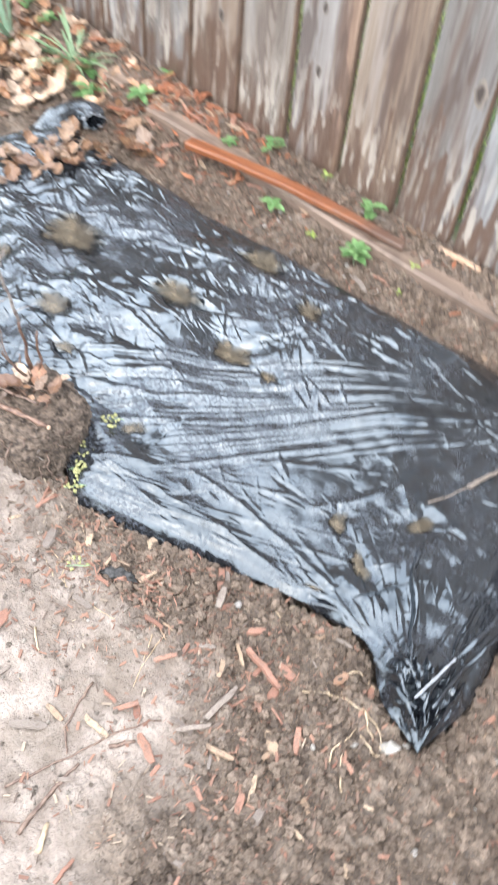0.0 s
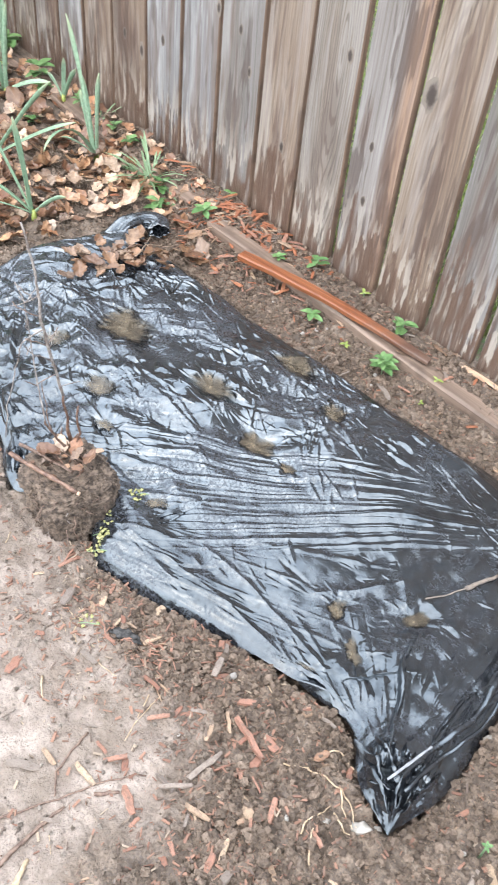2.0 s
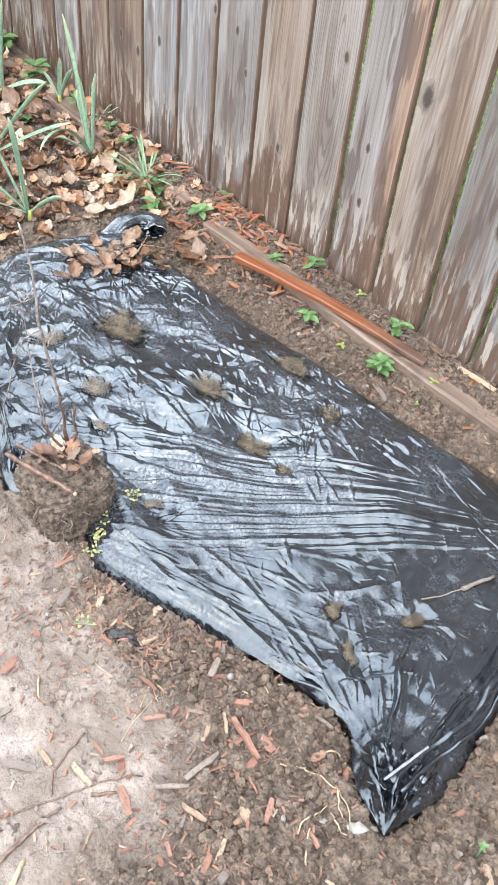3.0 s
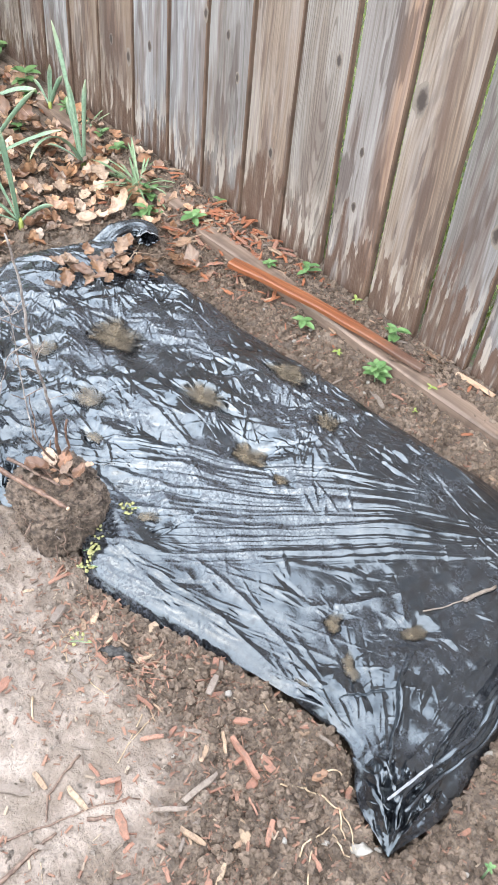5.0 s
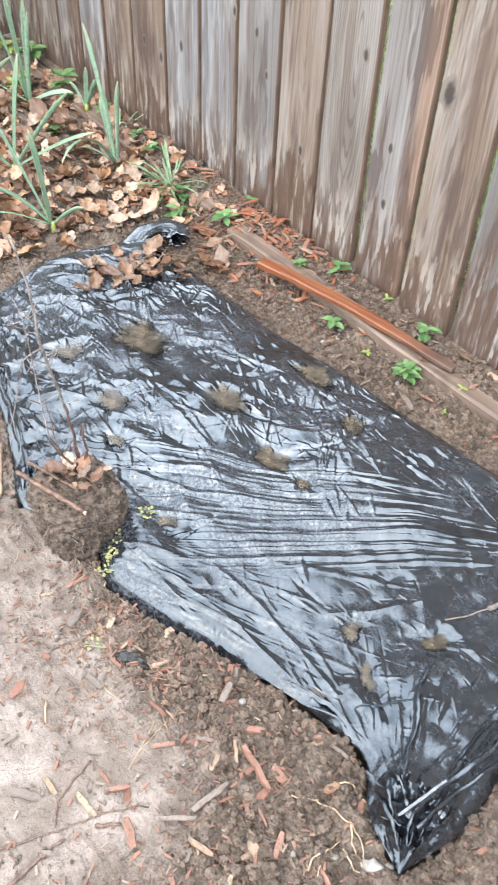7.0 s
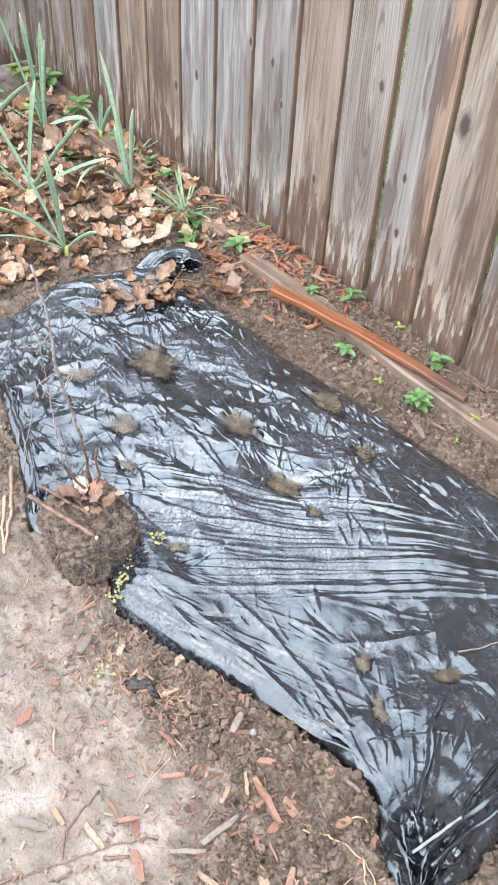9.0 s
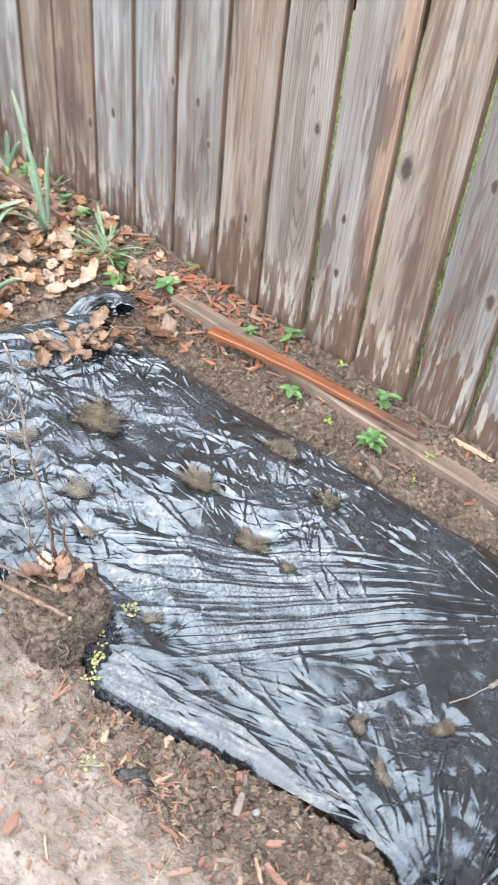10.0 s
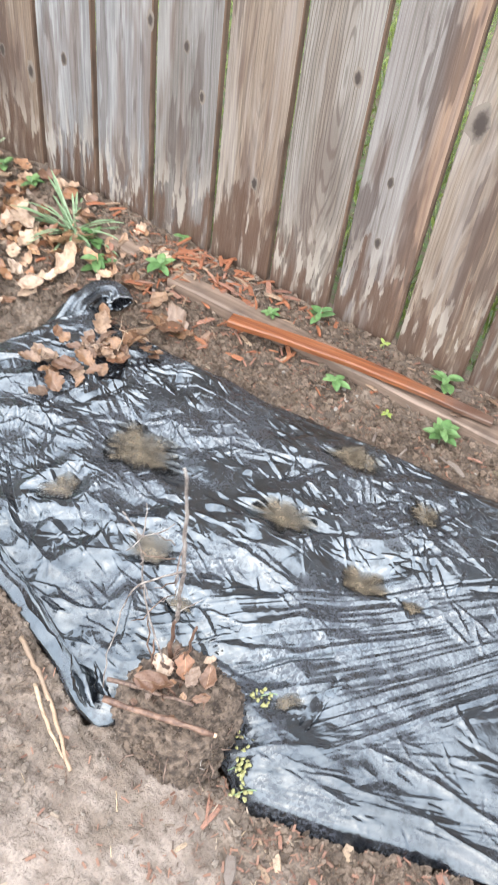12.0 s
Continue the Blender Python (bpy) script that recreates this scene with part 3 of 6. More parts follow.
# ---------------------------------------------------------------- fence
def cedar_board(width, height, thick, seed, face):
    """One sawn board, its foot at z = 0, slightly cupped, with worn edges."""
    rng = random.Random(seed)
    rows = 12
    verts, faces = [], []
    c = min(0.0025, thick * 0.2)
    profile = [(-width / 2, c), (-width / 2 + c, 0), (-width / 6, -0.0015), (width / 6, -0.0012), (width / 2 - c, 0), (width / 2, c), (width / 2, thick), (-width / 2, thick)]
    k = len(profile)
    l_edge, r_edge = 0.0, 0.0
    for i in range(rows + 1):
        z = height * i / rows
        l_edge = l_edge * 0.6 + rng.uniform(-0.0012, 0.0012)
        r_edge = r_edge * 0.6 + rng.uniform(-0.0012, 0.0012)
        for x, y in profile:
            foot = rng.uniform(-0.004, 0.004) if i == 0 else 0.0
            verts.append((x + (l_edge if x < 0 else r_edge), y, z + foot))
    for i in range(rows):
        for j in range(k):
            l = (j + 1) % k
            faces.append((i * k + j, i * k + l, (i + 1) * k + l, (i + 1) * k + j))
    faces.append(tuple(range(k - 1, -1, -1)))
    faces.append(tuple(range(rows * k, (rows + 1) * k)))
    me = mesh_from("board", verts, faces, False)
    me.materials.append(face)
    me.materials.append(SAWN_EDGE)
    for i, f in enumerate(me.polygons):
        f.material_index = 1 if i < rows * k and i % k in (4, 5, 7) else 0
    return me


def knot_mesh(size, seed):
    """An oval knot, a little proud, with a sunken ring."""
    rng = random.Random(seed)
    verts, faces = [(0, -0.0012, 0)], []
    n = 14
    for ring, (r, d) in enumerate(((0.4, -0.0012), (0.72, -0.0008), (1.05, 0.0003))):
        for a in range(n):
            t = 2 * math.pi * a / n
            k = size * r * (1 + rng.uniform(-0.20, 0.20) * r)
            verts.append((0.72 * k * math.cos(t), d, 1.35 * k * math.sin(t)))
    for a in range(n):
        b = (a + 1) % n
        faces.append((0, 1 + b, 1 + a))
        for ring in range(2):
            o = 1 + ring * n
            faces.append((o + a, o + b, o + n + b, o + n + a))
    me = mesh_from("knot", verts, faces)
    numbers_on(me, "edge", [0.0] + [0.3] * n + [0.65] * n + [1.0] * n)
    return me


FENCE_HEIGHT = 1.15
LEAN = 1.8
JOINTS = [-0.540, -0.685, -0.831, -0.967, -1.115, -1.260, -1.403, -1.550, -1.703, -1.853, -2.010, -2.178]
# the boards that stand out, by their right-hand joint
FACES = {-0.540: TAN_BOARD, -0.685: SILVER_BOARD, -0.831: GREY_BOARD, -0.967: TAN_BOARD, -1.115: EDGED_BOARD, -1.260: ARCHED_BOARD, -1.403: TAN_BOARD, -1.550: GREY_BOARD, -1.703: SILVER_BOARD, -1.853: SILVER_BOARD, -2.010: TAN_BOARD}
# gaps between boards that differ from the rest, by joint
GAPS = {-0.540: 0.012, -0.685: 0.0125, -0.831: 0.0125, -0.967: 0.014, -1.115: 0.0095, -1.260: 0.0105, -1.403: 0.0105, -1.550: 0.011}
# knots: place along the fence, height, size
KNOTS = [(-1.070, 0.472, 0.022), (-1.452, 0.226, 0.011), (-1.580, 0.344, 0.009), (-1.189, 0.213, 0.010), (-1.190, 0.327, 0.010), (-1.279, 0.474, 0.011),
         (-2.101, 0.274, 0.013), (-2.022, 0.257, 0.013), (-1.923, 0.307, 0.012), (-0.851, 0.316, 0.015), (-0.90, 0.50, 0.012), (-1.70, 0.45, 0.010), (-1.617, 0.42, 0.010)]


def build_fence():
    fence = thing("fence", "weathered grey-brown cedar board fence, wet and dark at its foot", "fence", (0, FENCE_Y, 0), kind="structure")
    edges = list(JOINTS)
    rng = random.Random(5)
    while edges[0] < 1.6:
        edges.insert(0, edges[0] + rng.uniform(0.143, 0.150))
    while edges[-1] > -2.86:
        edges.append(edges[-1] - rng.uniform(0.146, 0.156))
    edges[-1] = -2.985
    mixed = (GREY_BOARD, TAN_BOARD, SILVER_BOARD, EDGED_BOARD, ARCHED_BOARD)
    spans = []
    for i in range(len(edges) - 1):
        right, left = edges[i], edges[i + 1]
        open_right, open_left = (GAPS.get(e, 0.0095 + 0.002 * math.sin(40 * e)) / 2 for e in (right, left))
        mid, wide = (left + open_left + right - open_right) / 2, right - left - open_left - open_right
        b = part("board", cedar_board(wide, FENCE_HEIGHT + rng.uniform(-0.008, 0.008), 0.0135, 100 + i, FACES.get(right, mixed[i % 5])), None, fence)
        b.matrix_basis = pose(mid, rng.uniform(-0.001, 0.003), 0.012 + rng.uniform(-0.004, 0.006), rng.uniform(-0.3, 0.3), LEAN + rng.uniform(-0.15, 0.15), rng.uniform(-0.4, 0.4))
        spans.append((left, right, b))
    for x, z, s in KNOTS:
        foot = x - math.tan(radians(LEAN)) * z
        for left, right, b in spans:
            if left < foot <= right:
                k = part("knot", knot_mesh(s * 1.25, int(1000 * s - 100 * x)), KNOT, b)
                k.matrix_basis = pose(max(left + s, min(right - s, foot)) - (left + right) / 2, -0.0006, z - 0.012)
    for z in (0.72, 1.02):
        r = part("rail", box_mesh("rail", 4.7, 0.038, 0.085, 0.003), RAIL, fence)
        r.matrix_basis = pose(-0.62, 0.045, z)
    for x in (-2.9, -0.48, 1.5):
        q = part("post", box_mesh("post", 0.09, 0.09, FENCE_HEIGHT + 0.05, 0.004, (0, 0, FENCE_HEIGHT / 2)), RAIL, fence)
        q.matrix_basis = pose(x, 0.115, 0)
    return fence


def build_return_fence():
    fence = thing("fence", "weathered board fence that turns the far corner", "fence", (-2.986, 1.404, 0.0), (0, 0, 90), kind="structure")
    x = 0.0
    for i in range(9):
        wide = 0.145
        b = part("board", cedar_board(wide - 0.008, FENCE_HEIGHT, 0.016, 300 + i, DRY_BOARD), None, fence)
        b.matrix_basis = pose(-x - wide / 2, 0.0, 0.05, 0, 0, 0)
        x += wide
    q = part("post", box_mesh("post", 0.075, 0.05, FENCE_HEIGHT + 0.03, 0.006, (0, 0, FENCE_HEIGHT / 2), 6, 0.001), POST, fence, "bleached pale grey post")
    q.matrix_basis = pose(-0.205, -0.030, 0)
    return fence


build_fence()
build_return_fence()


# ---------------------------------------------------------------- the black plastic bag
def spline(points, count):
    """Points at even steps along a smooth curve."""
    p = np.array(points, float)
    p = np.vstack([2 * p[0] - p[1], p, 2 * p[-1] - p[-2]])
    out = []
    for i in range(1, len(p) - 2):
        t = np.linspace(0, 1, 24, endpoint=False)[:, None]
        a, b, c, d = p[i - 1], p[i], p[i + 1], p[i + 2]
        out.append(0.5 * (2 * b + (c - a) * t + (2 * a - 5 * b + 4 * c - d) * t * t + (3 * b - a - 3 * c + d) * t ** 3))
    out = np.vstack(out + [p[-2][None]])
    run = np.concatenate([[0], np.cumsum(np.hypot(*np.diff(out, axis=0).T))])
    at = np.linspace(0, run[-1], count)
    return np.stack([np.interp(at, run, out[:, 0]), np.interp(at, run, out[:, 1])], -1)


# hollows that hold water: x, y, radius, depth, stretch and its direction in degrees
HOLLOWS = [(-1.281, 0.880, 0.053, 0.012, 1.25, 20), (-1.140, 0.745, 0.023, 0.008, 1.3, 25), (-1.320, 0.750, 0.023, 0.009, 1.4, 60), (-1.032, 0.906, 0.026, 0.011, 1.5, 15), (-0.890, 0.896, 0.024, 0.006, 1.7, 12),
           (-1.020, 1.085, 0.028, 0.009, 1.4, 30), (-0.872, 1.062, 0.022, 0.009, 1.2, 0), (-0.566, 0.799, 0.012, 0.004, 1.7, -60), (-0.497, 0.767, 0.011, 0.0035, 2.2, -30), (-0.484, 0.880, 0.016, 0.002, 1.7, 60),
           (-0.812, 0.905, 0.010, 0.0035, 1.8, 20), (-1.058, 0.703, 0.011, 0.0035, 1.8, 20), (-0.514, 0.696, 0.005, 0.003, 3.0, 25), (-0.872, 0.684, 0.012, 0.003, 1.8, 60)]
# folds that stand up: a line of points, height, width
FOLDS = [([(-0.459, 0.844), (-0.439, 0.795), (-0.41, 0.776), (-0.347, 0.677)], 0.010, 0.007),
         ([(-0.600, 0.785), (-0.568, 0.843), (-0.543, 0.913), (-0.480, 0.860)], 0.009, 0.009),
         ([(-0.575, 0.652), (-0.518, 0.670), (-0.468, 0.696), (-0.402, 0.676)], 0.011, 0.009),
         ([(-0.775, 0.696), (-0.672, 0.713), (-0.585, 0.716), (-0.498, 0.713)], 0.007, 0.008),
         ([(-0.845, 0.615), (-0.768, 0.640), (-0.667, 0.668), (-0.554, 0.680)], 0.006, 0.008),
         ([(-0.880, 0.600), (-0.800, 0.613), (-0.700, 0.632)], 0.005, 0.007),
         ([(-0.917, 0.655), (-0.870, 0.705), (-0.829, 0.750)], 0.008, 0.004),
         ([(-1.510, 0.770), (-1.470, 0.800), (-1.447, 0.930)], 0.008, 0.007),
         ([(-1.536, 0.654), (-1.493, 0.745), (-1.400, 0.700), (-1.300, 0.640)], 0.010, 0.009),
         ([(-1.632, 0.830), (-1.598, 0.725), (-1.450, 0.655), (-1.260, 0.607), (-1.095, 0.553)], 0.011, 0.008),
         ([(-1.600, 0.800), (-1.560, 0.735), (-1.430, 0.685), (-1.250, 0.640)], 0.007, 0.007),
         ([(-1.180, 0.600), (-1.120, 0.640), (-1.080, 0.660)], 0.007, 0.008),
         ([(-1.00, 0.680), (-0.93, 0.770), (-0.80, 0.880)], 0.005, 0.006),
         ([(-0.955, 0.655), (-0.905, 0.722), (-0.858, 0.772)], -0.006, 0.005),
         ([(-0.832, 0.668), (-0.831, 0.700), (-0.837, 0.748)], -0.013, 0.0045),
         ([(-0.62, 1.165), (-0.75, 1.160), (-0.90, 1.140)], 0.008, 0.009)]
BRIM = 0.029


def line_distance(x, y, pts):
    best = np.full(np.shape(x), 9.0)
    for (ax, ay), (bx, by) in zip(pts[:-1], pts[1:]):
        dx, dy = bx - ax, by - ay
        t = np.clip(((x - ax) * dx + (y - ay) * dy) / (dx * dx + dy * dy), 0, 1)
        best = np.minimum(best, np.hypot(x - ax - t * dx, y - ay - t * dy))
    return best


# the film's raster of creases: its corner and its step
RASTER = (-1.72, 0.46, 0.001)


def add_crease(z, x, y, deg, half, wide, high, skew):
    """One pointed wrinkle: a sharp crest, steeper on one side, that tapers to both ends."""
    x0, y0, step = RASTER
    c, d = math.cos(radians(deg)), math.sin(radians(deg))
    bx, by = abs(c) * half + abs(d) * wide * 1.6 + step, abs(d) * half + abs(c) * wide * 1.6 + step
    i0, i1 = max(0, int((x - bx - x0) / step)), min(z.shape[0], int((x + bx - x0) / step) + 2)
    j0, j1 = max(0, int((y - by - y0) / step)), min(z.shape[1], int((y + by - y0) / step) + 2)
    if i1 <= i0 or j1 <= j0:
        return
    gx = (x0 + step * np.arange(i0, i1))[:, None] - x
    gy = (y0 + step * np.arange(j0, j1))[None, :] - y
    u = (gx * c + gy * d) / half
    v = gy * c - gx * d - 0.35 * wide * u * u
    size = np.clip(1 - u * u, 0, 1)
    v = np.where(v > 0, v / (1 + skew), -v / (1 - skew)) / (wide * np.maximum(size, 1e-4))
    z[i0:i1, j0:j1] += high * size * np.clip(1 - v, 0, 1) * (size > 0)


def crease_raster():
    """All the tension wrinkles of the film: fans, rays round the puddles, crumpling."""
    gen = np.random.default_rng(77)
    z = np.zeros((1500, 800))

    def family(n, place, half, wide, slope, valley=0.25):
        for _ in range(n):
            x, y, deg, scale = place()
            w = math.exp(gen.uniform(math.log(wide[0]), math.log(wide[1]))) * scale
            h = gen.uniform(*half) * scale
            sign = -1 if gen.random() < valley else 1
            add_crease(z, x, y, deg, h, w, sign * w * gen.uniform(*slope), gen.uniform(-0.55, 0.55))

    def polar(cx, cy, a0, a1, r0, r1, jitter):
        def place():
            a, r = gen.uniform(a0, a1), gen.uniform(r0, r1)
            return cx + r * math.cos(radians(a)), cy + r * math.sin(radians(a)), a + gen.normal(0, jitter), 1.0
        return place

    def patch(x0, x1, y0, y1, deg, jitter, keep=None):
        def place():
            while True:
                x, y = gen.uniform(x0, x1), gen.uniform(y0, y1)
                if keep is None or keep(x, y):
                    return x, y, deg + gen.normal(0, jitter), 1.0
        return place

    def fan_side(x, y):
        a = math.degrees(math.atan2(1.42 - y, -0.30 - x))
        return not (42 < a < 58 and x > -0.94)

    # the taut fan between the root ball and the pulled corner
    family(100, polar(-0.30, 1.42, 223, 238, 0.50, 0.95, 0.8), (0.12, 0.34), (0.0018, 0.0080), (0.12, 0.38))
    family(110, polar(-0.30, 1.42, 222, 241, 0.28, 1.00, 2.2), (0.04, 0.14), (0.0010, 0.0030), (0.12, 0.38))
    # the near lobe
    family(28, polar(-1.017, 0.498, 14, 46, 0.18, 0.54, 1.5), (0.07, 0.20), (0.0022, 0.0085), (0.14, 0.36))
    family(22, polar(-1.017, 0.498, 14, 52, 0.20, 0.56, 3.0), (0.03, 0.10), (0.0014, 0.0040), (0.10, 0.32))
    # along the far edge
    family(70, patch(-1.25, -0.42, 1.08, 1.20, 4, 5), (0.025, 0.10), (0.0018, 0.0060), (0.16, 0.42))
    # the loose western part: long slanted crumples, then shorter ones
    family(130, patch(-1.64, -0.72, 0.55, 1.15, 8, 26, fan_side), (0.030, 0.080), (0.0050, 0.0130), (0.22, 0.52))
    family(330, patch(-1.64, -0.62, 0.55, 1.16, 2, 38, fan_side), (0.015, 0.045), (0.0025, 0.0070), (0.22, 0.54))
    family(130, patch(-1.62, -1.08, 0.60, 0.82, -25, 30), (0.02, 0.06), (0.0028, 0.0075), (0.22, 0.50))
    family(330, patch(-1.64, -0.85, 0.74, 1.14, -6, 42, fan_side), (0.012, 0.036), (0.0018, 0.0050), (0.28, 0.62))
    family(170, patch(-1.40, -0.70, 0.90, 1.165, -20, 35), (0.018, 0.055), (0.0028, 0.0075), (0.28, 0.62))
    # the gathered near corner and the right-hand end
    family(84, polar(-0.332, 0.664, 95, 205, 0.03, 0.24, 4), (0.02, 0.07), (0.0020, 0.0070), (0.18, 0.46))
    family(34, patch(-0.40, -0.29, 0.66, 0.98, 98, 7), (0.02, 0.07), (0.0020, 0.0060), (0.18, 0.42))
    family(210, patch(-0.62, -0.28, 0.70, 1.14, 60, 60), (0.006, 0.024), (0.0012, 0.0034), (0.20, 0.52))
    family(44, polar(-0.318, 0.672, 0, 360, 0.0, 0.055, 60), (0.008, 0.026), (0.0020, 0.0050), (0.35, 0.80), 0.45)
    # rays round the puddles
    for cx, cy, r, _, stretch, turn in HOLLOWS:
        for _ in range(int(8 + 260 * r)):
            a = gen.uniform(0, 360)
            q = r * (1 + (stretch - 1) * abs(math.cos(radians(a - turn)))) * gen.uniform(1.15, 1.9)
            add_crease(z, cx + q * math.cos(radians(a)), cy + q * math.sin(radians(a)), a + gen.normal(0, 8), gen.uniform(0.35, 0.9) * r + 0.006, gen.uniform(0.0016, 0.0048), gen.uniform(0.0003, 0.0014), gen.uniform(-0.5, 0.5))
    # fine crinkles all over
    family(1500, patch(-1.66, -0.28, 0.50, 1.22, 20, 55), (0.005, 0.018), (0.0009, 0.0022), (0.08, 0.22), 0.4)
    return z


CREASES = crease_raster()


def crease_height(x, y):
    x0, y0, step = RASTER
    u = np.clip((x - x0) / step, 0, CREASES.shape[0] - 1.001)
    v = np.clip((y - y0) / step, 0, CREASES.shape[1] - 1.001)
    i, j = u.astype(int), v.astype(int)
    a, b = u - i, v - j
    return (CREASES[i, j] * (1 - a) + CREASES[i + 1, j] * a) * (1 - b) + (CREASES[i, j + 1] * (1 - a) + CREASES[i + 1, j + 1] * a) * b


def film_height(x, y, rim):
    """Height of the film over the plan; rim is the distance from its edge."""
    lie = 0.007 * field(x, y, 3, 11) + 0.005 * field(x, y, 9, 12)
    z = lie + 0.014 + (0.55 * ramp(rim, -0.002, 0.014) + 0.45 * ramp(rim, 0.0, 0.05)) * (0.015 + 0.006 * field(x, y, 5, 31))
    z = z - 0.011 * ramp(-rim, -0.022, 0.0) * ramp(-y, -0.80, -0.70) * ramp(x, -0.90, -0.84) * ramp(-x, 0.55, 0.66)
    # soil clods that press through from below
    z = z + (0.0016 * np.abs(field(x, y, 26, 33)) + 0.0012 * field(x, y, 48, 34)) * ramp(rim, 0.01, 0.05)
    # a low mound of loose soil under the middle, sloped to mirror more sky
    w = 0.7 * (y - 0.80) - 0.7 * (x + 0.75)
    swell = 0.019 * ramp(w, -0.20, 0.16) * ramp(-w, -0.42, -0.20) * ramp(-x, 0.48, 0.66) * ramp(rim, 0.0, 0.06)
    swell = swell + 0.031 * ramp(y, 0.55, 0.98) * ramp(-y, -1.17, -1.02) * ramp(-x, 0.90, 1.05) * ramp(x, -1.62, -1.45) * ramp(rim, 0.0, 0.05)
    # the free end sags towards the fence, a tilt added to mirror it darkly
    swell = swell - 0.060 * ramp(x, -0.66, -0.46) * np.clip(y - 0.66, -0.02, 0.28)
    z = z + swell
    # broad flat facets
    loose = ramp(-x, 0.68, 0.95)
    for j, (deg, long, short, high) in enumerate(((28, 7, 15, 0.0125), (-18, 8, 17, 0.0110), (62, 10, 22, 0.0065))):
        c, d = math.cos(radians(deg)), math.sin(radians(deg))
        z = z + high * (0.22 + 0.78 * loose) * facet_field((x * c + y * d) * long, (y * c - x * d) * short, 180 + 31 * j, 0.2) * ramp(rim, 0.0, 0.04)
    z = z + crease_height(x, y) * ramp(rim, 0.0, 0.012)
    # the far end lies over the edge of the leaf bed
    z = z + 0.030 * ramp(-x, 1.48, 1.62) * ramp(y, 0.72, 0.90)
    # bunched corner
    wx = x + 0.004 * field(x, y, 9, 41)
    wy = y + 0.004 * field(x, y, 9, 43)
    bunch = np.exp(-((x + 0.325) ** 2 + (y - 0.680) ** 2) / 0.065 ** 2)
    z = z + bunch * (0.012 + 0.009 * crease_field(wx + 0.4 * wy, wy * 0.5, 48, 65) + 0.005 * crease_field(wx, wy, 95, 66))
    th, away = np.arctan2(y - 0.628, x + 0.286), np.hypot(x + 0.286, y - 0.628)
    saw = np.abs((th * 2.3 + 0.35 * field(x, y, 30, 44)) % 1.0 - 0.5) * 2
    fine_saw = np.abs((th * 4.9 + 0.5 * field(x, y, 45, 45)) % 1.0 - 0.5) * 2
    z = z + (0.013 * saw + 0.006 * fine_saw) * np.exp(-(away / 0.075) ** 2) * ramp(away, 0.004, 0.030) + 0.003 * np.abs(field(x, y, 70, 46)) * np.exp(-(away / 0.09) ** 2)
    for pts, high, wide in FOLDS:
        d = line_distance(0.7 * x + 0.3 * wx, 0.7 * y + 0.3 * wy, pts)
        z = z + 0.8 * high * np.exp(-np.abs(d / (0.6 * wide))) * (0.7 + 0.5 * field(x, y, 22, 68))
    for i, (cx, cy, r, deep, stretch, turn) in enumerate(HOLLOWS):
        c, d = math.cos(radians(turn)), math.sin(radians(turn))
        px, py = ((x - cx) * c + (y - cy) * d) / stretch, (y - cy) * c - (x - cx) * d
        th = np.arctan2(py, px)
        q = np.hypot(px, py) / r * (1 + 0.30 * field(np.cos(th) * 1.9 + 7 * i, np.sin(th) * 1.9, 1, 71) + 0.10 * crease_field(th * 2.9, 3.1 * i, 1, 140 + i))
        bowl = lie + swell + BRIM - 0.003 - deep * (1 - np.minimum(q / 1.5, 1.6) ** 2)
        inside = np.exp(-(q / 1.5) ** 4)
        z = z * (1 - inside) + inside * (bowl + (0.25 + 0.9 * ramp(q, 0.5, 1.2)) * crease_height(x, y))
    return z


def film_at(x, y):
    return float(film_height(np.array([x]), np.array([y]), np.array([0.2]))[0])


def pleat_mesh(pts, wide, high, seed, lean=0.3):
    """A sharp fold standing on the film along a crooked line, higher in its middle."""
    rng = random.Random(seed)
    fine = []
    for a, b in zip(pts[:-1], pts[1:]):
        fine += wander((*a, 0), (*b, 0), 7, 0.035, seed)[:-1]
    fine.append(Vector((*pts[-1], 0)))
    n, k = len(fine), 7
    verts, faces = [], []
    for i, p in enumerate(fine):
        t = i / (n - 1)
        d = (fine[min(i + 1, n - 1)] - fine[max(i - 1, 0)]).normalized()
        side = Vector((-d.y, d.x, 0))
        size = (0.18 + 0.82 * math.sin(math.pi * t) ** 0.7) * (1 + 0.25 * rng.uniform(-1, 1))
        for u, h in ((-1.0, -0.5), (-0.55, 0.25), (-0.22, 0.62), (lean, 1.0), (lean + 0.10, 0.72), (lean + 0.22, 0.2), (0.75, -0.5)):
            q = p + side * (wide * size * (u + 0.14 * rng.uniform(-1, 1)))
            verts.append((q.x + 0.95, q.y - 0.9, film_at(q.x, q.y) + high * size * h))
    for i in range(n - 1):
        for j in range(k - 1):
            faces.append((i * k + j, i * k + j + 1, (i + 1) * k + j + 1, (i + 1) * k + j))
    return mesh_from("pleat", verts, faces)


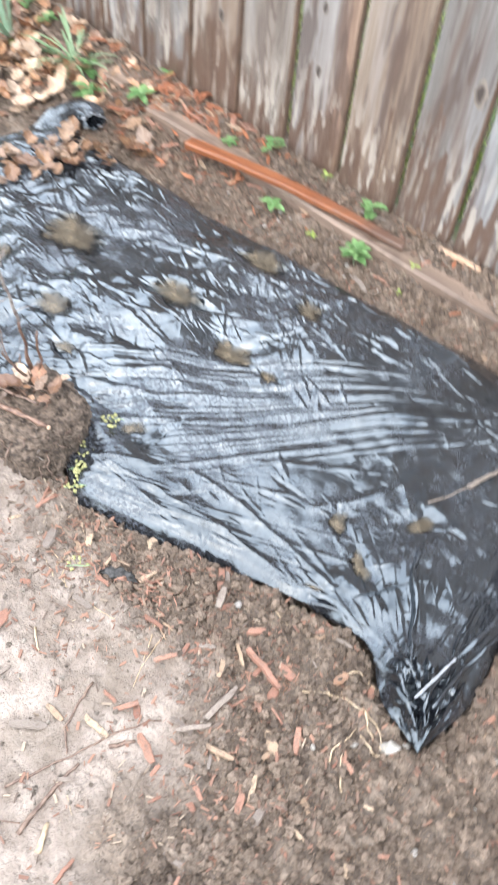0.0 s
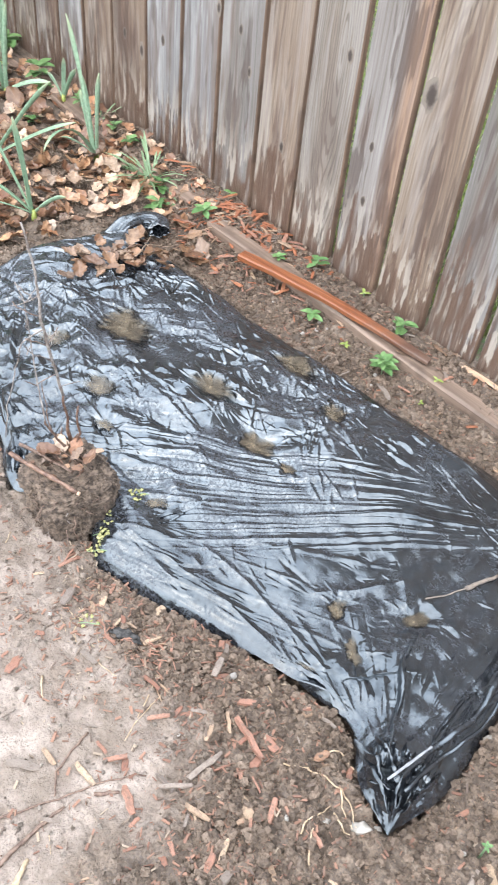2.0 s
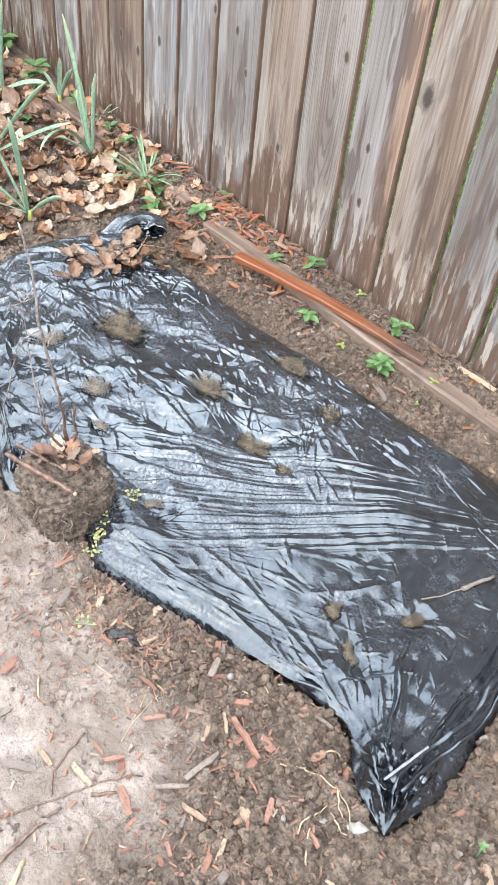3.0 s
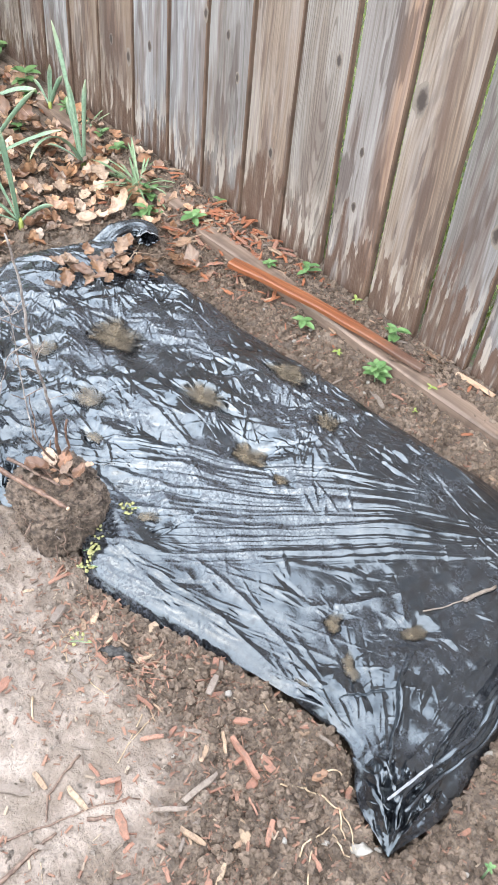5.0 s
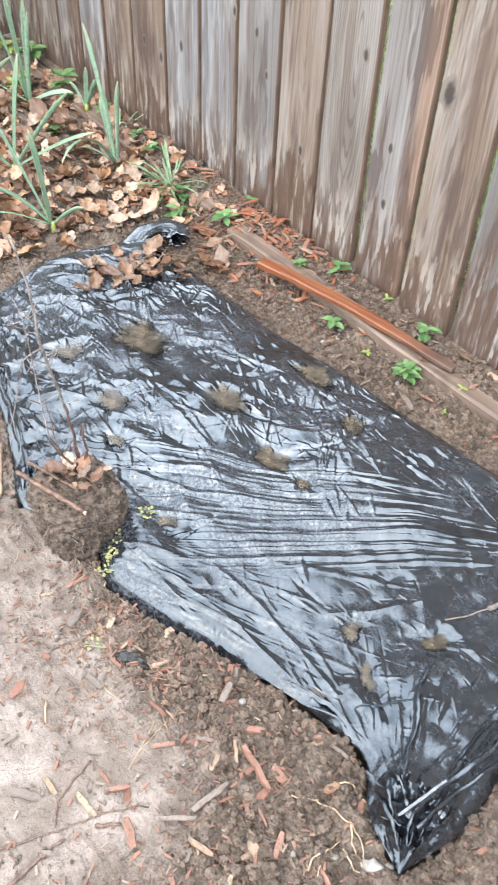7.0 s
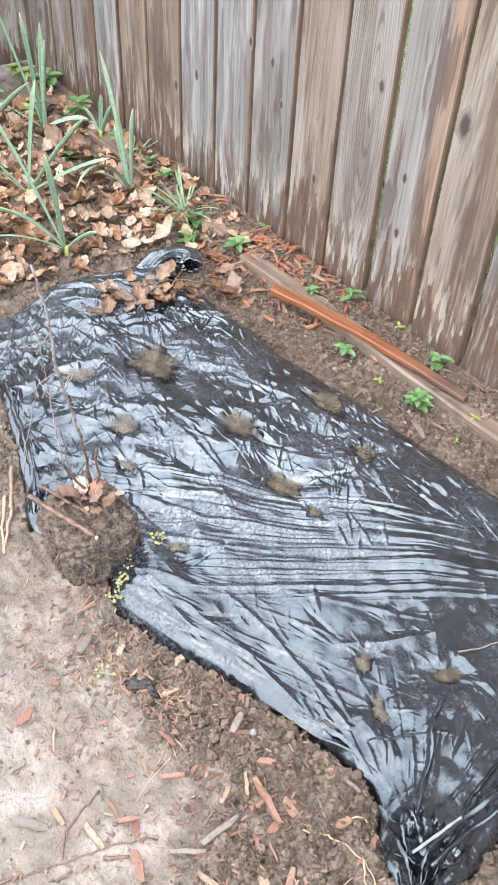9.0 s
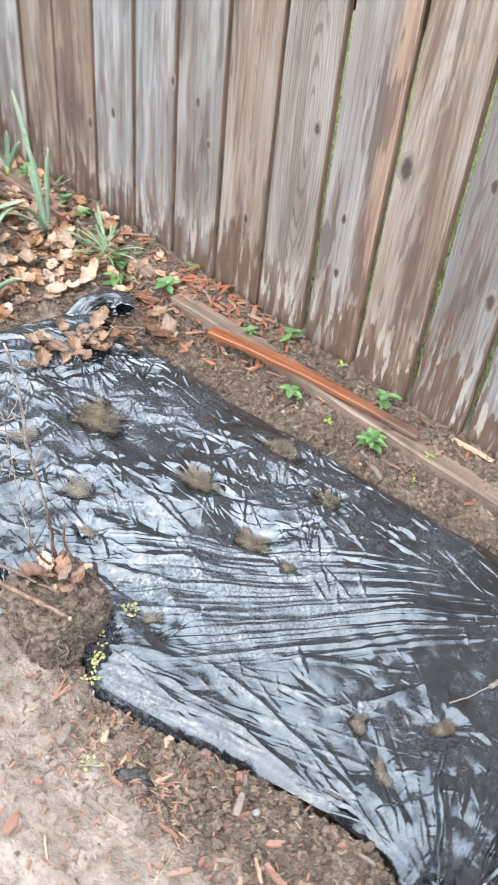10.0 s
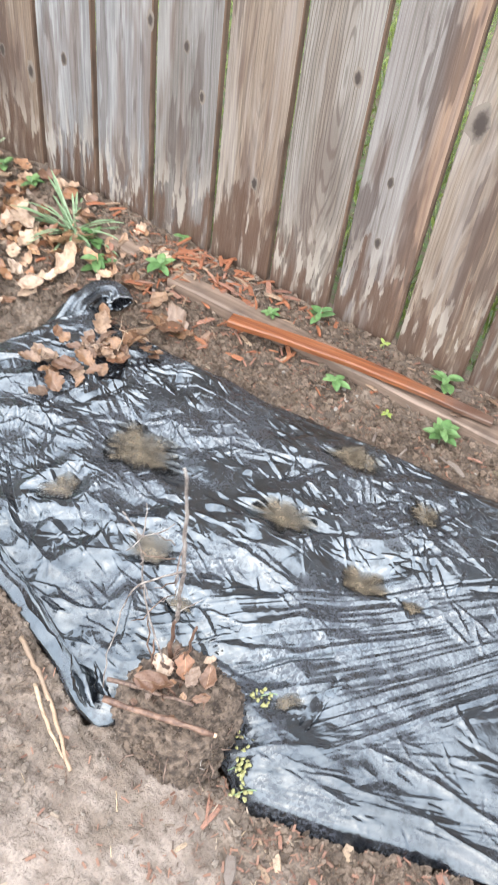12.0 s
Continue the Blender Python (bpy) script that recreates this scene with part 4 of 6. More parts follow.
# sharp folds about the gathered corner: a line of points, width, height
PLEATS = [([(-0.462, 0.862), (-0.440, 0.806), (-0.408, 0.772), (-0.346, 0.682)], 0.0075, 0.010), ([(-0.430, 0.798), (-0.452, 0.752), (-0.470, 0.722)], 0.005, 0.005),
          ([(-0.395, 0.672), (-0.360, 0.668), (-0.330, 0.652)], 0.008, 0.010), ([(-0.385, 0.700), (-0.350, 0.690), (-0.318, 0.668), (-0.296, 0.642)], 0.007, 0.009),
          ([(-0.352, 0.722), (-0.330, 0.692), (-0.305, 0.655)], 0.007, 0.010), ([(-0.322, 0.742), (-0.312, 0.700), (-0.296, 0.660)], 0.006, 0.008),
          ([(-0.368, 0.662), (-0.335, 0.650), (-0.300, 0.636)], 0.006, 0.009), ([(-0.300, 0.735), (-0.294, 0.690), (-0.290, 0.645)], 0.005, 0.007),
          ([(-0.345, 0.672), (-0.352, 0.690), (-0.372, 0.706)], 0.006, 0.008), ([(-0.310, 0.664), (-0.322, 0.652), (-0.345, 0.645)], 0.005, 0.008),
          ([(-0.560, 0.668), (-0.520, 0.690), (-0.476, 0.700), (-0.430, 0.694)], 0.006, 0.006), ([(-0.352, 0.860), (-0.345, 0.800), (-0.330, 0.745)], 0.006, 0.007),
          ([(-1.120, 0.560), (-1.085, 0.545), (-1.050, 0.528)], 0.008, 0.006), ([(-1.105, 0.545), (-1.080, 0.532), (-1.058, 0.522)], 0.006, 0.005), ([(-1.090, 0.570), (-1.062, 0.552), (-1.038, 0.542)], 0.007, 0.006),
          ([(-1.395, 0.622), (-1.310, 0.604), (-1.220, 0.584), (-1.130, 0.556)], 0.006, 0.006)]


def build_bag():
    bag = thing("plastic_bag", "wrinkled wet black plastic bag spread flat over the soil", "plastic bag", (-0.95, 0.9, 0))
    nu, nv = 1040, 420
    u, v = np.linspace(0, 1, nu)[:, None, None], np.linspace(0, 1, nv)[None, :, None]
    b, t = spline(NEAR_EDGE, nu)[:, None, :], spline(FAR_EDGE, nu)[:, None, :]
    l, r = spline(END_EDGE, nv)[None, :, :], spline(CORNER_EDGE, nv)[None, :, :]
    p = (1 - v) * b + v * t + (1 - u) * l + u * r - ((1 - u) * (1 - v) * b[0, 0] + u * (1 - v) * b[-1, 0] + (1 - u) * v * t[0, 0] + u * v * t[-1, 0])
    x, y = p[..., 0], p[..., 1]
    uu, vv = u[..., 0] + 0 * x, v[..., 0] + 0 * x
    rim = np.minimum(np.minimum(uu, 1 - uu) * 1.30, np.minimum(vv, 1 - vv) * 0.52)
    # ragged rim
    ragged = np.exp(-rim / 0.02)
    x = x + 0.003 * ragged * field(x, y, 14, 81)
    y = y + 0.004 * ragged * field(x, y, 14, 82) + 0.0008 * ragged * field(x, y, 50, 83)
    z = film_height(x, y, rim)
    z = z - 0.004 * np.exp(-rim / 0.002)
    me = big_grid("film", np.stack([x + 0.95, y - 0.9, z], -1).reshape(-1, 3), grid_faces(nu, nv))
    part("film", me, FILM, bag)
    # rolled hem by the bunched corner
    ys = np.linspace(0.662, 1.02, 40)
    pts = [(-0.322 - 0.05 * ramp(q, 0.80, 1.02) + 0.003 * float(field(q, 0.3, 30, 91)) + 0.95, q - 0.9, 0.047 + 0.003 * float(field(q, 0.7, 40, 92)) + 0.012 * float(ramp(-q, -0.74, -0.67))) for q in ys]
    rad = [0.0048 + 0.002 * float(field(q, 0.1, 45, 93)) for q in ys]
    part("rolled_hem", tube_mesh("rolled_hem", pts, rad, 9, 0.18, 3), FILM, bag)
    part("rolled_hem", tube_mesh("rolled_hem", [(a + 0.014, c + 0.004, d - 0.006) for a, c, d in pts], [q * 0.7 for q in rad], 8, 0.2, 4), FILM, bag)
    for i, (pts, wide, high) in enumerate(PLEATS):
        part("pleat", pleat_mesh(pts, wide, high, 700 + i, (0.3, -0.2, 0.1)[i % 3]), FILM, bag)
    strip = box_mesh("tape_strip", 0.074, 0.0028, 0.0012, 0.0004, cuts=6, wobble=0.0004, seed=5)
    s = part("tape_strip", strip, TAPE_AND_GLINT, bag, "narrow pale grey tape strip")
    s.matrix_basis = pose(-0.323 + 0.95, 0.690 - 0.9, 0.0665, 0, 0, 88)
    # torn lip beside the root ball
    verts, faces = [], []
    for i in range(14):
        t = i / 13
        bx, by = -0.842 + 0.016 * t, 0.662 + 0.072 * t
        up = 0.008 * math.sin(math.pi * t) ** 0.8
        for j in range(5):
            w = j / 4
            verts.append((bx - 0.012 * w * math.sin(math.pi * t) + 0.95, by + 0.006 * w - 0.9, film_at(bx, by) + 0.0015 + up * w + 0.002 * math.sin(5 * t + 3 * w)))
    for i in range(13):
        for j in range(4):
            faces.append((i * 5 + j, (i + 1) * 5 + j, (i + 1) * 5 + j + 1, i * 5 + j + 1))
    part("torn_lip", mesh_from("torn_lip", verts, faces), FILM, bag)
    # tail that rises and turns its open mouth aside
    n, k = 34, 56
    way = [(-1.600, 1.030, 0.012), (-1.603, 1.070, 0.028), (-1.602, 1.105, 0.044), (-1.598, 1.128, 0.050), (-1.588, 1.142, 0.052), (-1.574, 1.144, 0.048), (-1.562, 1.138, 0.040)]
    flat_way = spline([q[:2] for q in way], n)
    rise = np.interp(np.linspace(0, 1, n), np.linspace(0, 1, len(way)), [q[2] for q in way])
    verts, faces = [], []
    for i in range(n):
        a = i / (n - 1)
        here = Vector((*flat_way[i], rise[i]))
        ahead = Vector((*flat_way[min(i + 1, n - 1)], rise[min(i + 1, n - 1)])) - Vector((*flat_way[max(i - 1, 0)], rise[max(i - 1, 0)]))
        side = ahead.cross(Vector((0, 0, 1))).normalized()
        top = side.cross(ahead).normalized()
        r0 = 0.036 - 0.046 * a + 0.034 * a ** 2
        for j in range(k):
            th = 2 * math.pi * j / k
            pleat = 0.22 * math.cos(th * 6 + a * 4) + 0.16 * math.cos(th * 11 - a * 5) + 0.30 * float(field(1.8 * math.cos(th) + 5, 1.8 * math.sin(th) + a * 3, 1, 95))
            rr = r0 * (1 + pleat * (1 - 0.6 * a))
            p = here + side * (rr * math.cos(th)) + top * (0.85 * rr * math.sin(th))
            verts.append(Vector((p.x + 0.95, p.y - 0.9, max(p.z, 0.004))))
    for i in range(n - 1):
        for j in range(k):
            m2 = (j + 1) % k
            faces.append((i * k + j, i * k + m2, (i + 1) * k + m2, (i + 1) * k + j))
    tail = part("tail", mesh_from("tail", verts, faces), FILM, bag)
    wall = tail.modifiers.new("wall", "SOLIDIFY")
    wall.thickness = 0.0012
    # a pale tube paints the highlight on the rim of the mouth
    rim = [verts[(n - 1) * k + j] + Vector((0.001, 0.000, 0.0006)) for j in range(4, 26)]
    part("tail_rim", tube_mesh("tail_rim", rim, [0.0012] * len(rim), 6), TAPE_AND_GLINT, tail, "painted pale glint along the rim of the open tail")
    return bag


def build_puddles():
    n = 130
    for cx, cy, r, deep, stretch, turn in HOLLOWS:
        level = film_at(cx, cy) + 0.72 * deep
        reach = 2.2 * r * stretch
        t = np.linspace(-reach, reach, n)
        gx, gy = np.meshgrid(t, t, indexing="ij")
        bed = film_height(gx + cx, gy + cy, np.full(gx.shape, 0.2))
        c, d = math.cos(radians(turn)), math.sin(radians(turn))
        px, py = (gx * c + gy * d) / stretch, gy * c - gx * d
        th = np.arctan2(py, px)
        spikes = 1.25 + 0.85 * np.maximum(0, field(np.cos(th) * 3.4 + 50 * cx, np.sin(th) * 3.4 + 50 * cy, 1, 88)) ** 1.5
        streaks = field(np.cos(th) * 5.5 + 30 * cx, np.sin(th) * 5.5 + 30 * cy, 1, 87)
        depth = np.clip((level - bed) / (0.72 * deep) * (1 + 0.75 * streaks * ramp(np.hypot(px, py) / r, 0.25, 0.9)), 0, 1)
        depth = depth * np.clip((spikes - np.hypot(px, py) / r) / 0.45, 0, 1)
        wet = (level - bed > 0.0004) & (np.hypot(px, py) < spikes * r)
        keep = wet[:-1, :-1] | wet[1:, :-1] | wet[1:, 1:] | wet[:-1, 1:]
        faces = grid_faces(n, n)[keep.ravel()]
        used = np.unique(faces)
        back = np.full(n * n, -1)
        back[used] = np.arange(len(used))
        verts = np.stack([gx, gy, 0 * gx], -1).reshape(-1, 3)[used]
        me = mesh_from("puddle", verts, back[faces])
        numbers_on(me, "depth", depth.ravel()[used])
        solid("puddle", me, WATER, "shallow muddy tan puddle in a hollow of the plastic", "puddle", Matrix.Translation((cx, cy, level)), "puddles on the plastic")


# ---------------------------------------------------------------- timbers along the fence
def build_timbers():
    a = box_mesh("edging_board", 1.64, 0.042, 0.030, 0.004, cuts=20, wobble=0.0014, seed=1)
    solid("edging_board", a, TIMBER, "damp brown edging board lying along the fence", "board", pose(-0.740, 1.3137, 0.016, 1, 0, 1.6))
    c = box_mesh("edging_board", 1.25, 0.055, 0.024, 0.004, cuts=10, wobble=0.0014, seed=3)
    solid("edging_board", c, TIMBER, "half-buried brown edging board under the leaves", "board", pose(-2.28, 1.325, 0.022, 4, 0, -1.0))
    n = 26
    verts, faces = [], []
    for i in range(n):
        t = i / (n - 1)
        w = 0.0140 - 0.005 * t ** 3 + 0.0008 * math.sin(t * 23)
        h = 0.013 - 0.005 * t
        z = 0.004 * math.sin(math.pi * t)
        x = -0.252 + 0.504 * t
        y = 0.009 * math.sin(math.pi * t * 1.1)
        for dy, dz in ((-w, 0), (-w, h * 0.75), (-w * 0.8, h * 0.95), (0, h), (w * 0.75, h * 1.02), (w, h * 0.8), (w, 0)):
            verts.append((x, y + dy, z + dz))
    k = 7
    for i in range(n - 1):
        for j in range(k):
            m2 = (j + 1) % k
            faces.append((i * k + j, i * k + m2, (i + 1) * k + m2, (i + 1) * k + j))
    faces.append(tuple(range(k - 1, -1, -1)))
    faces.append(tuple(range((n - 1) * k, n * k)))
    stick = mesh_from("cedar_strip", verts, faces, False)
    solid("cedar_strip", stick, STICK, "wet orange-red split cedar strip resting across the edging board", "wood strip", pose(-1.128, 1.279, 0.037, 0, 0.4, 9.8))
    s = box_mesh("wood_sliver", 0.088, 0.009, 0.006, 0.0015, cuts=4, wobble=0.0012, seed=9)
    solid("wood_sliver", s, CUT, "pale splintered wood sliver at the foot of the fence", "wood sliver", pose(-0.79, 1.367, 0.041, 0, 3, 7))


# ---------------------------------------------------------------- uprooted shrub
def build_shrub():
    shrub = thing("uprooted_shrub", "small bare uprooted shrub with a dark ball of soil and roots", "shrub", (-0.960, 0.580, 0.0))
    bm = bmesh.new()
    bmesh.ops.create_icosphere(bm, subdivisions=6, radius=1.0)
    for vtx in bm.verts:
        d = vtx.co.copy()
        k = 1 + 0.10 * noise.noise(d * 1.7) + 0.10 * noise.noise(d * 4) + 0.07 * abs(noise.noise(d * 9)) + 0.09 * abs(noise.noise(d * 19)) + 0.07 * noise.noise(d * 42) - 0.04
        flat = math.copysign(abs(d.z) ** 0.45, d.z)
        out = max(1e-4, math.hypot(d.x, d.y))
        wide = out ** 0.45 / out * (1.0 if d.z > 0.1 else 1.0 - 0.10 * (0.1 - d.z))
        square = max(0.1, abs(d.x / out) ** 3.2 + abs(d.y / out) ** 3.2) ** (-1 / 3.2)
        vtx.co = Vector((d.x * wide * square * 0.068, d.y * wide * square * 0.064, max(-0.80, flat) * 0.052)) * k + Vector((0, 0, 0.044 - 0.10 * d.x * wide * 0.068))
    ball = part("root_ball", mesh_of("root_ball", bm, True), ROOT, shrub)
    stems = [
        (0.0031, CANE, [(-0.040, 0.028, 0.095), (-0.036, 0.024, 0.150), (-0.023, 0.016, 0.221)]),
        (0.0024, PALE_TWIG, [(-0.023, 0.016, 0.221), (-0.010, 0.000, 0.300), (0.007, -0.017, 0.384), (0.004, -0.014, 0.420), (0.008, -0.018, 0.470), (0.012, -0.028, 0.530)]),
        (0.0023, TWIG, [(-0.036, 0.024, 0.095), (-0.022, -0.004, 0.150), (-0.010, -0.022, 0.200)]),
        (0.0011, PALE_TWIG, [(-0.010, -0.022, 0.200), (-0.034, -0.016, 0.250), (-0.047, -0.012, 0.300), (-0.045, -0.013, 0.340), (-0.054, -0.011, 0.380), (-0.068, -0.014, 0.400)]),
        (0.0012, PALE_TWIG, [(0.002, -0.012, 0.365), (-0.018, -0.020, 0.346), (-0.038, -0.028, 0.324), (-0.051, -0.031, 0.290), (-0.054, -0.044, 0.248), (-0.057, -0.067, 0.153)]),
        (0.0025, CANE, [(-0.030, 0.030, 0.095), (-0.016, 0.034, 0.140), (-0.006, 0.030, 0.205)]),
        (0.0012, TWIG, [(-0.045, 0.010, 0.095), (-0.052, 0.000, 0.160), (-0.046, -0.004, 0.240)]),
    ]
    for i, (r0, bark, pts) in enumerate(stems):
        fine = []
        for a, b in zip(pts[:-1], pts[1:]):
            fine += wander(a, b, 5, 0.03, 40 + i)[:-1]
        fine.append(Vector(pts[-1]))
        part("stem", tube_mesh("stem", fine, [r0 * (1 - 0.45 * j / len(fine)) for j in range(len(fine))], 6, 0.22, i), bark, shrub)
    for i in range(18):
        rng = random.Random(60 + i)
        z = rng.uniform(0.22, 0.46)
        a = Vector((-0.026 + 0.12 * (z - 0.2), 0.016 - 0.17 * (z - 0.2), z)) if i % 2 else Vector((-0.045, -0.013, min(z, 0.38)))
        b = a + Vector((rng.uniform(-0.03, 0.03), rng.uniform(-0.03, 0.03), rng.uniform(0.0, 0.03)))
        part("twig", tube_mesh("twig", wander(a, b, 4, 0.08, i), [0.0008, 0.0007, 0.0007, 0.0006, 0.0004], 5), PALE_TWIG if i % 3 else TWIG, shrub)
    cane = wander((-0.064, -0.062, 0.112), (0.060, -0.016, 0.104), 10, 0.012, 8)
    rod = part("cane", tube_mesh("cane", cane, [0.0040 - 0.0010 * j / 10 + 0.0006 * math.sin(2.3 * j) for j in range(11)], 8, 0.26, 2), CANE, shrub, "red-brown cut cane across the root ball")
    part("cut_end", tube_mesh("cut_end", [cane[-1], cane[-1] + (cane[-1] - cane[-2]) * 0.25], [0.0030, 0.0027], 8), CUT, rod, "fresh orange cut end")
    thin = wander((-0.078, -0.040, 0.108), (0.020, -0.004, 0.110), 9, 0.015, 18)
    part("cane", tube_mesh("cane", thin, [0.0030 - 0.0001 * j for j in range(10)], 7, 0.26, 4), TWIG, shrub, "thin dark cane beside the cut one")
    for i in range(26):
        rng = random.Random(160 + i)
        a = Vector((-0.030 + rng.gauss(0, 0.018), 0.012 + rng.gauss(0, 0.016), 0.098))
        b = a + Vector((rng.uniform(-0.022, 0.022), rng.uniform(-0.022, 0.022), rng.uniform(0.002, 0.034)))
        part("stub", tube_mesh("stub", wander(a, b, 4, 0.10, i), [0.0017, 0.0016, 0.0014, 0.0011, 0.0007], 5, 0.2, i), CANE if i % 2 else TWIG, shrub)
    gen = np.random.default_rng(6)
    crumb_v, crumb_f = [], []
    cube = np.array([[1, 0, 0], [-1, 0, 0], [0, 1, 0], [0, -1, 0], [0, 0, 1], [0, 0, -1]], float)
    eight = np.array([[0, 2, 4], [2, 1, 4], [1, 3, 4], [3, 0, 4], [2, 0, 5], [1, 2, 5], [3, 1, 5], [0, 3, 5]])
    for i in range(1500):
        th, up = gen.uniform(0, 6.28), gen.uniform(-0.5, 1.0)
        c = math.sqrt(1 - up * up)
        c, up = c ** 0.62, math.copysign(abs(up) ** 0.62, up)
        at = np.array([0.069 * c * math.cos(th), 0.067 * c * math.sin(th), 0.044 + 0.056 * up])
        crumb_v.append(cube * gen.uniform(0.0007, 0.0026) * gen.uniform(0.6, 1.4, (6, 1)) + at)
        crumb_f.append(eight + 6 * i)
    part("loose_soil", big_grid("loose_soil", np.vstack(crumb_v), np.vstack(crumb_f)), ROOT, ball)
    for i in range(60):
        rng = random.Random(90 + i)
        th, up = rng.uniform(0, 6.28), rng.uniform(-0.3, 0.9)
        c = math.sqrt(1 - up * up)
        c, up = c ** 0.62, math.copysign(abs(up) ** 0.62, up)
        a = Vector((0.069 * c * math.cos(th), 0.067 * c * math.sin(th), 0.044 + 0.054 * up))
        b = a * 1.04 + Vector((rng.uniform(-0.018, 0.018), rng.uniform(-0.018, 0.018), -rng.uniform(0.0, 0.03)))
        b.z = max(b.z, 0.006)
        part("root", tube_mesh("root", wander(a, b, 4, 0.15, i), [0.0013, 0.0012, 0.001, 0.0008, 0.0004], 4), TWIG if i % 3 else PALE_TWIG, ball)
    return shrub


# ---------------------------------------------------------------- leaves, plants
def dead_leaf_mesh(seed, lobes=5, curl=1.0):
    """A lobed, curled oak or maple leaf about 7 cm long with a stalk."""
    rng = random.Random(seed)
    rows, cols = 14, 9
    verts, faces = [], []
    c1, c2, tw = rng.uniform(2, 24) * curl, rng.uniform(-10, 14) * curl, rng.uniform(-12, 12)
    fa, fd, fk = rng.uniform(0, 3.14), rng.uniform(-0.012, 0.012), rng.uniform(0.2, 0.7)
    for i in range(rows):
        t = i / (rows - 1)
        w = 0.027 * math.sin(math.pi * min(1, t * 0.96 + 0.03)) ** 0.75 * (0.84 + 0.13 * math.cos(t * math.pi * 2 * (lobes - 1.5) + seed) + 0.06 * rng.uniform(-1, 1))
        for j in range(cols):
            s = 2 * j / (cols - 1) - 1
            x, y = (t - 0.5) * 0.074, s * w
            jag = 0.0016 * rng.uniform(-1, 1) if abs(s) > 0.9 else 0.0
            z = c1 * y * y + c2 * x * x + tw * x * y + 0.0022 * math.sin(14 * t + 5 * s + seed) + 0.10 * abs(y) + fk * max(0.0, x * math.cos(fa) + y * math.sin(fa) - fd) + 0.0016 * math.sin(31 * t + 7 * s * s + 2 * seed)
            verts.append((x + jag, y + jag, z))
    for i in range(rows - 1):
        for j in range(cols - 1):
            faces.append((i * cols + j, (i + 1) * cols + j, (i + 1) * cols + j + 1, i * cols + j + 1))
    low = min(p[2] for p in verts)
    return mesh_from("dead_leaf", [(x, y, z - low) for x, y, z in verts], faces)


LEAVES = [dead_leaf_mesh(s, 3 + s % 4, 0.5 + 0.35 * (s % 3)) for s in range(9)]
WET_LEAVES = [dead_leaf_mesh(s, 3 + s % 4, 0.35 + 0.3 * (s % 3)) for s in range(9, 16)]


def lay_leaf(x, y, z, size, rng, tilt=25, group="fallen leaves", label="dry brown curled fallen leaf", wet=False):
    ob = solid("dead_leaf", rng.choice(WET_LEAVES if wet else LEAVES), WET_LEAF if wet else LEAF, label, "leaf",
               pose(x, y, z, rng.uniform(-tilt, tilt), rng.uniform(-tilt, tilt), rng.uniform(0, 360)) @ Matrix.Diagonal((size, size * rng.uniform(0.8, 1.2), size, 1)), group)
    return ob


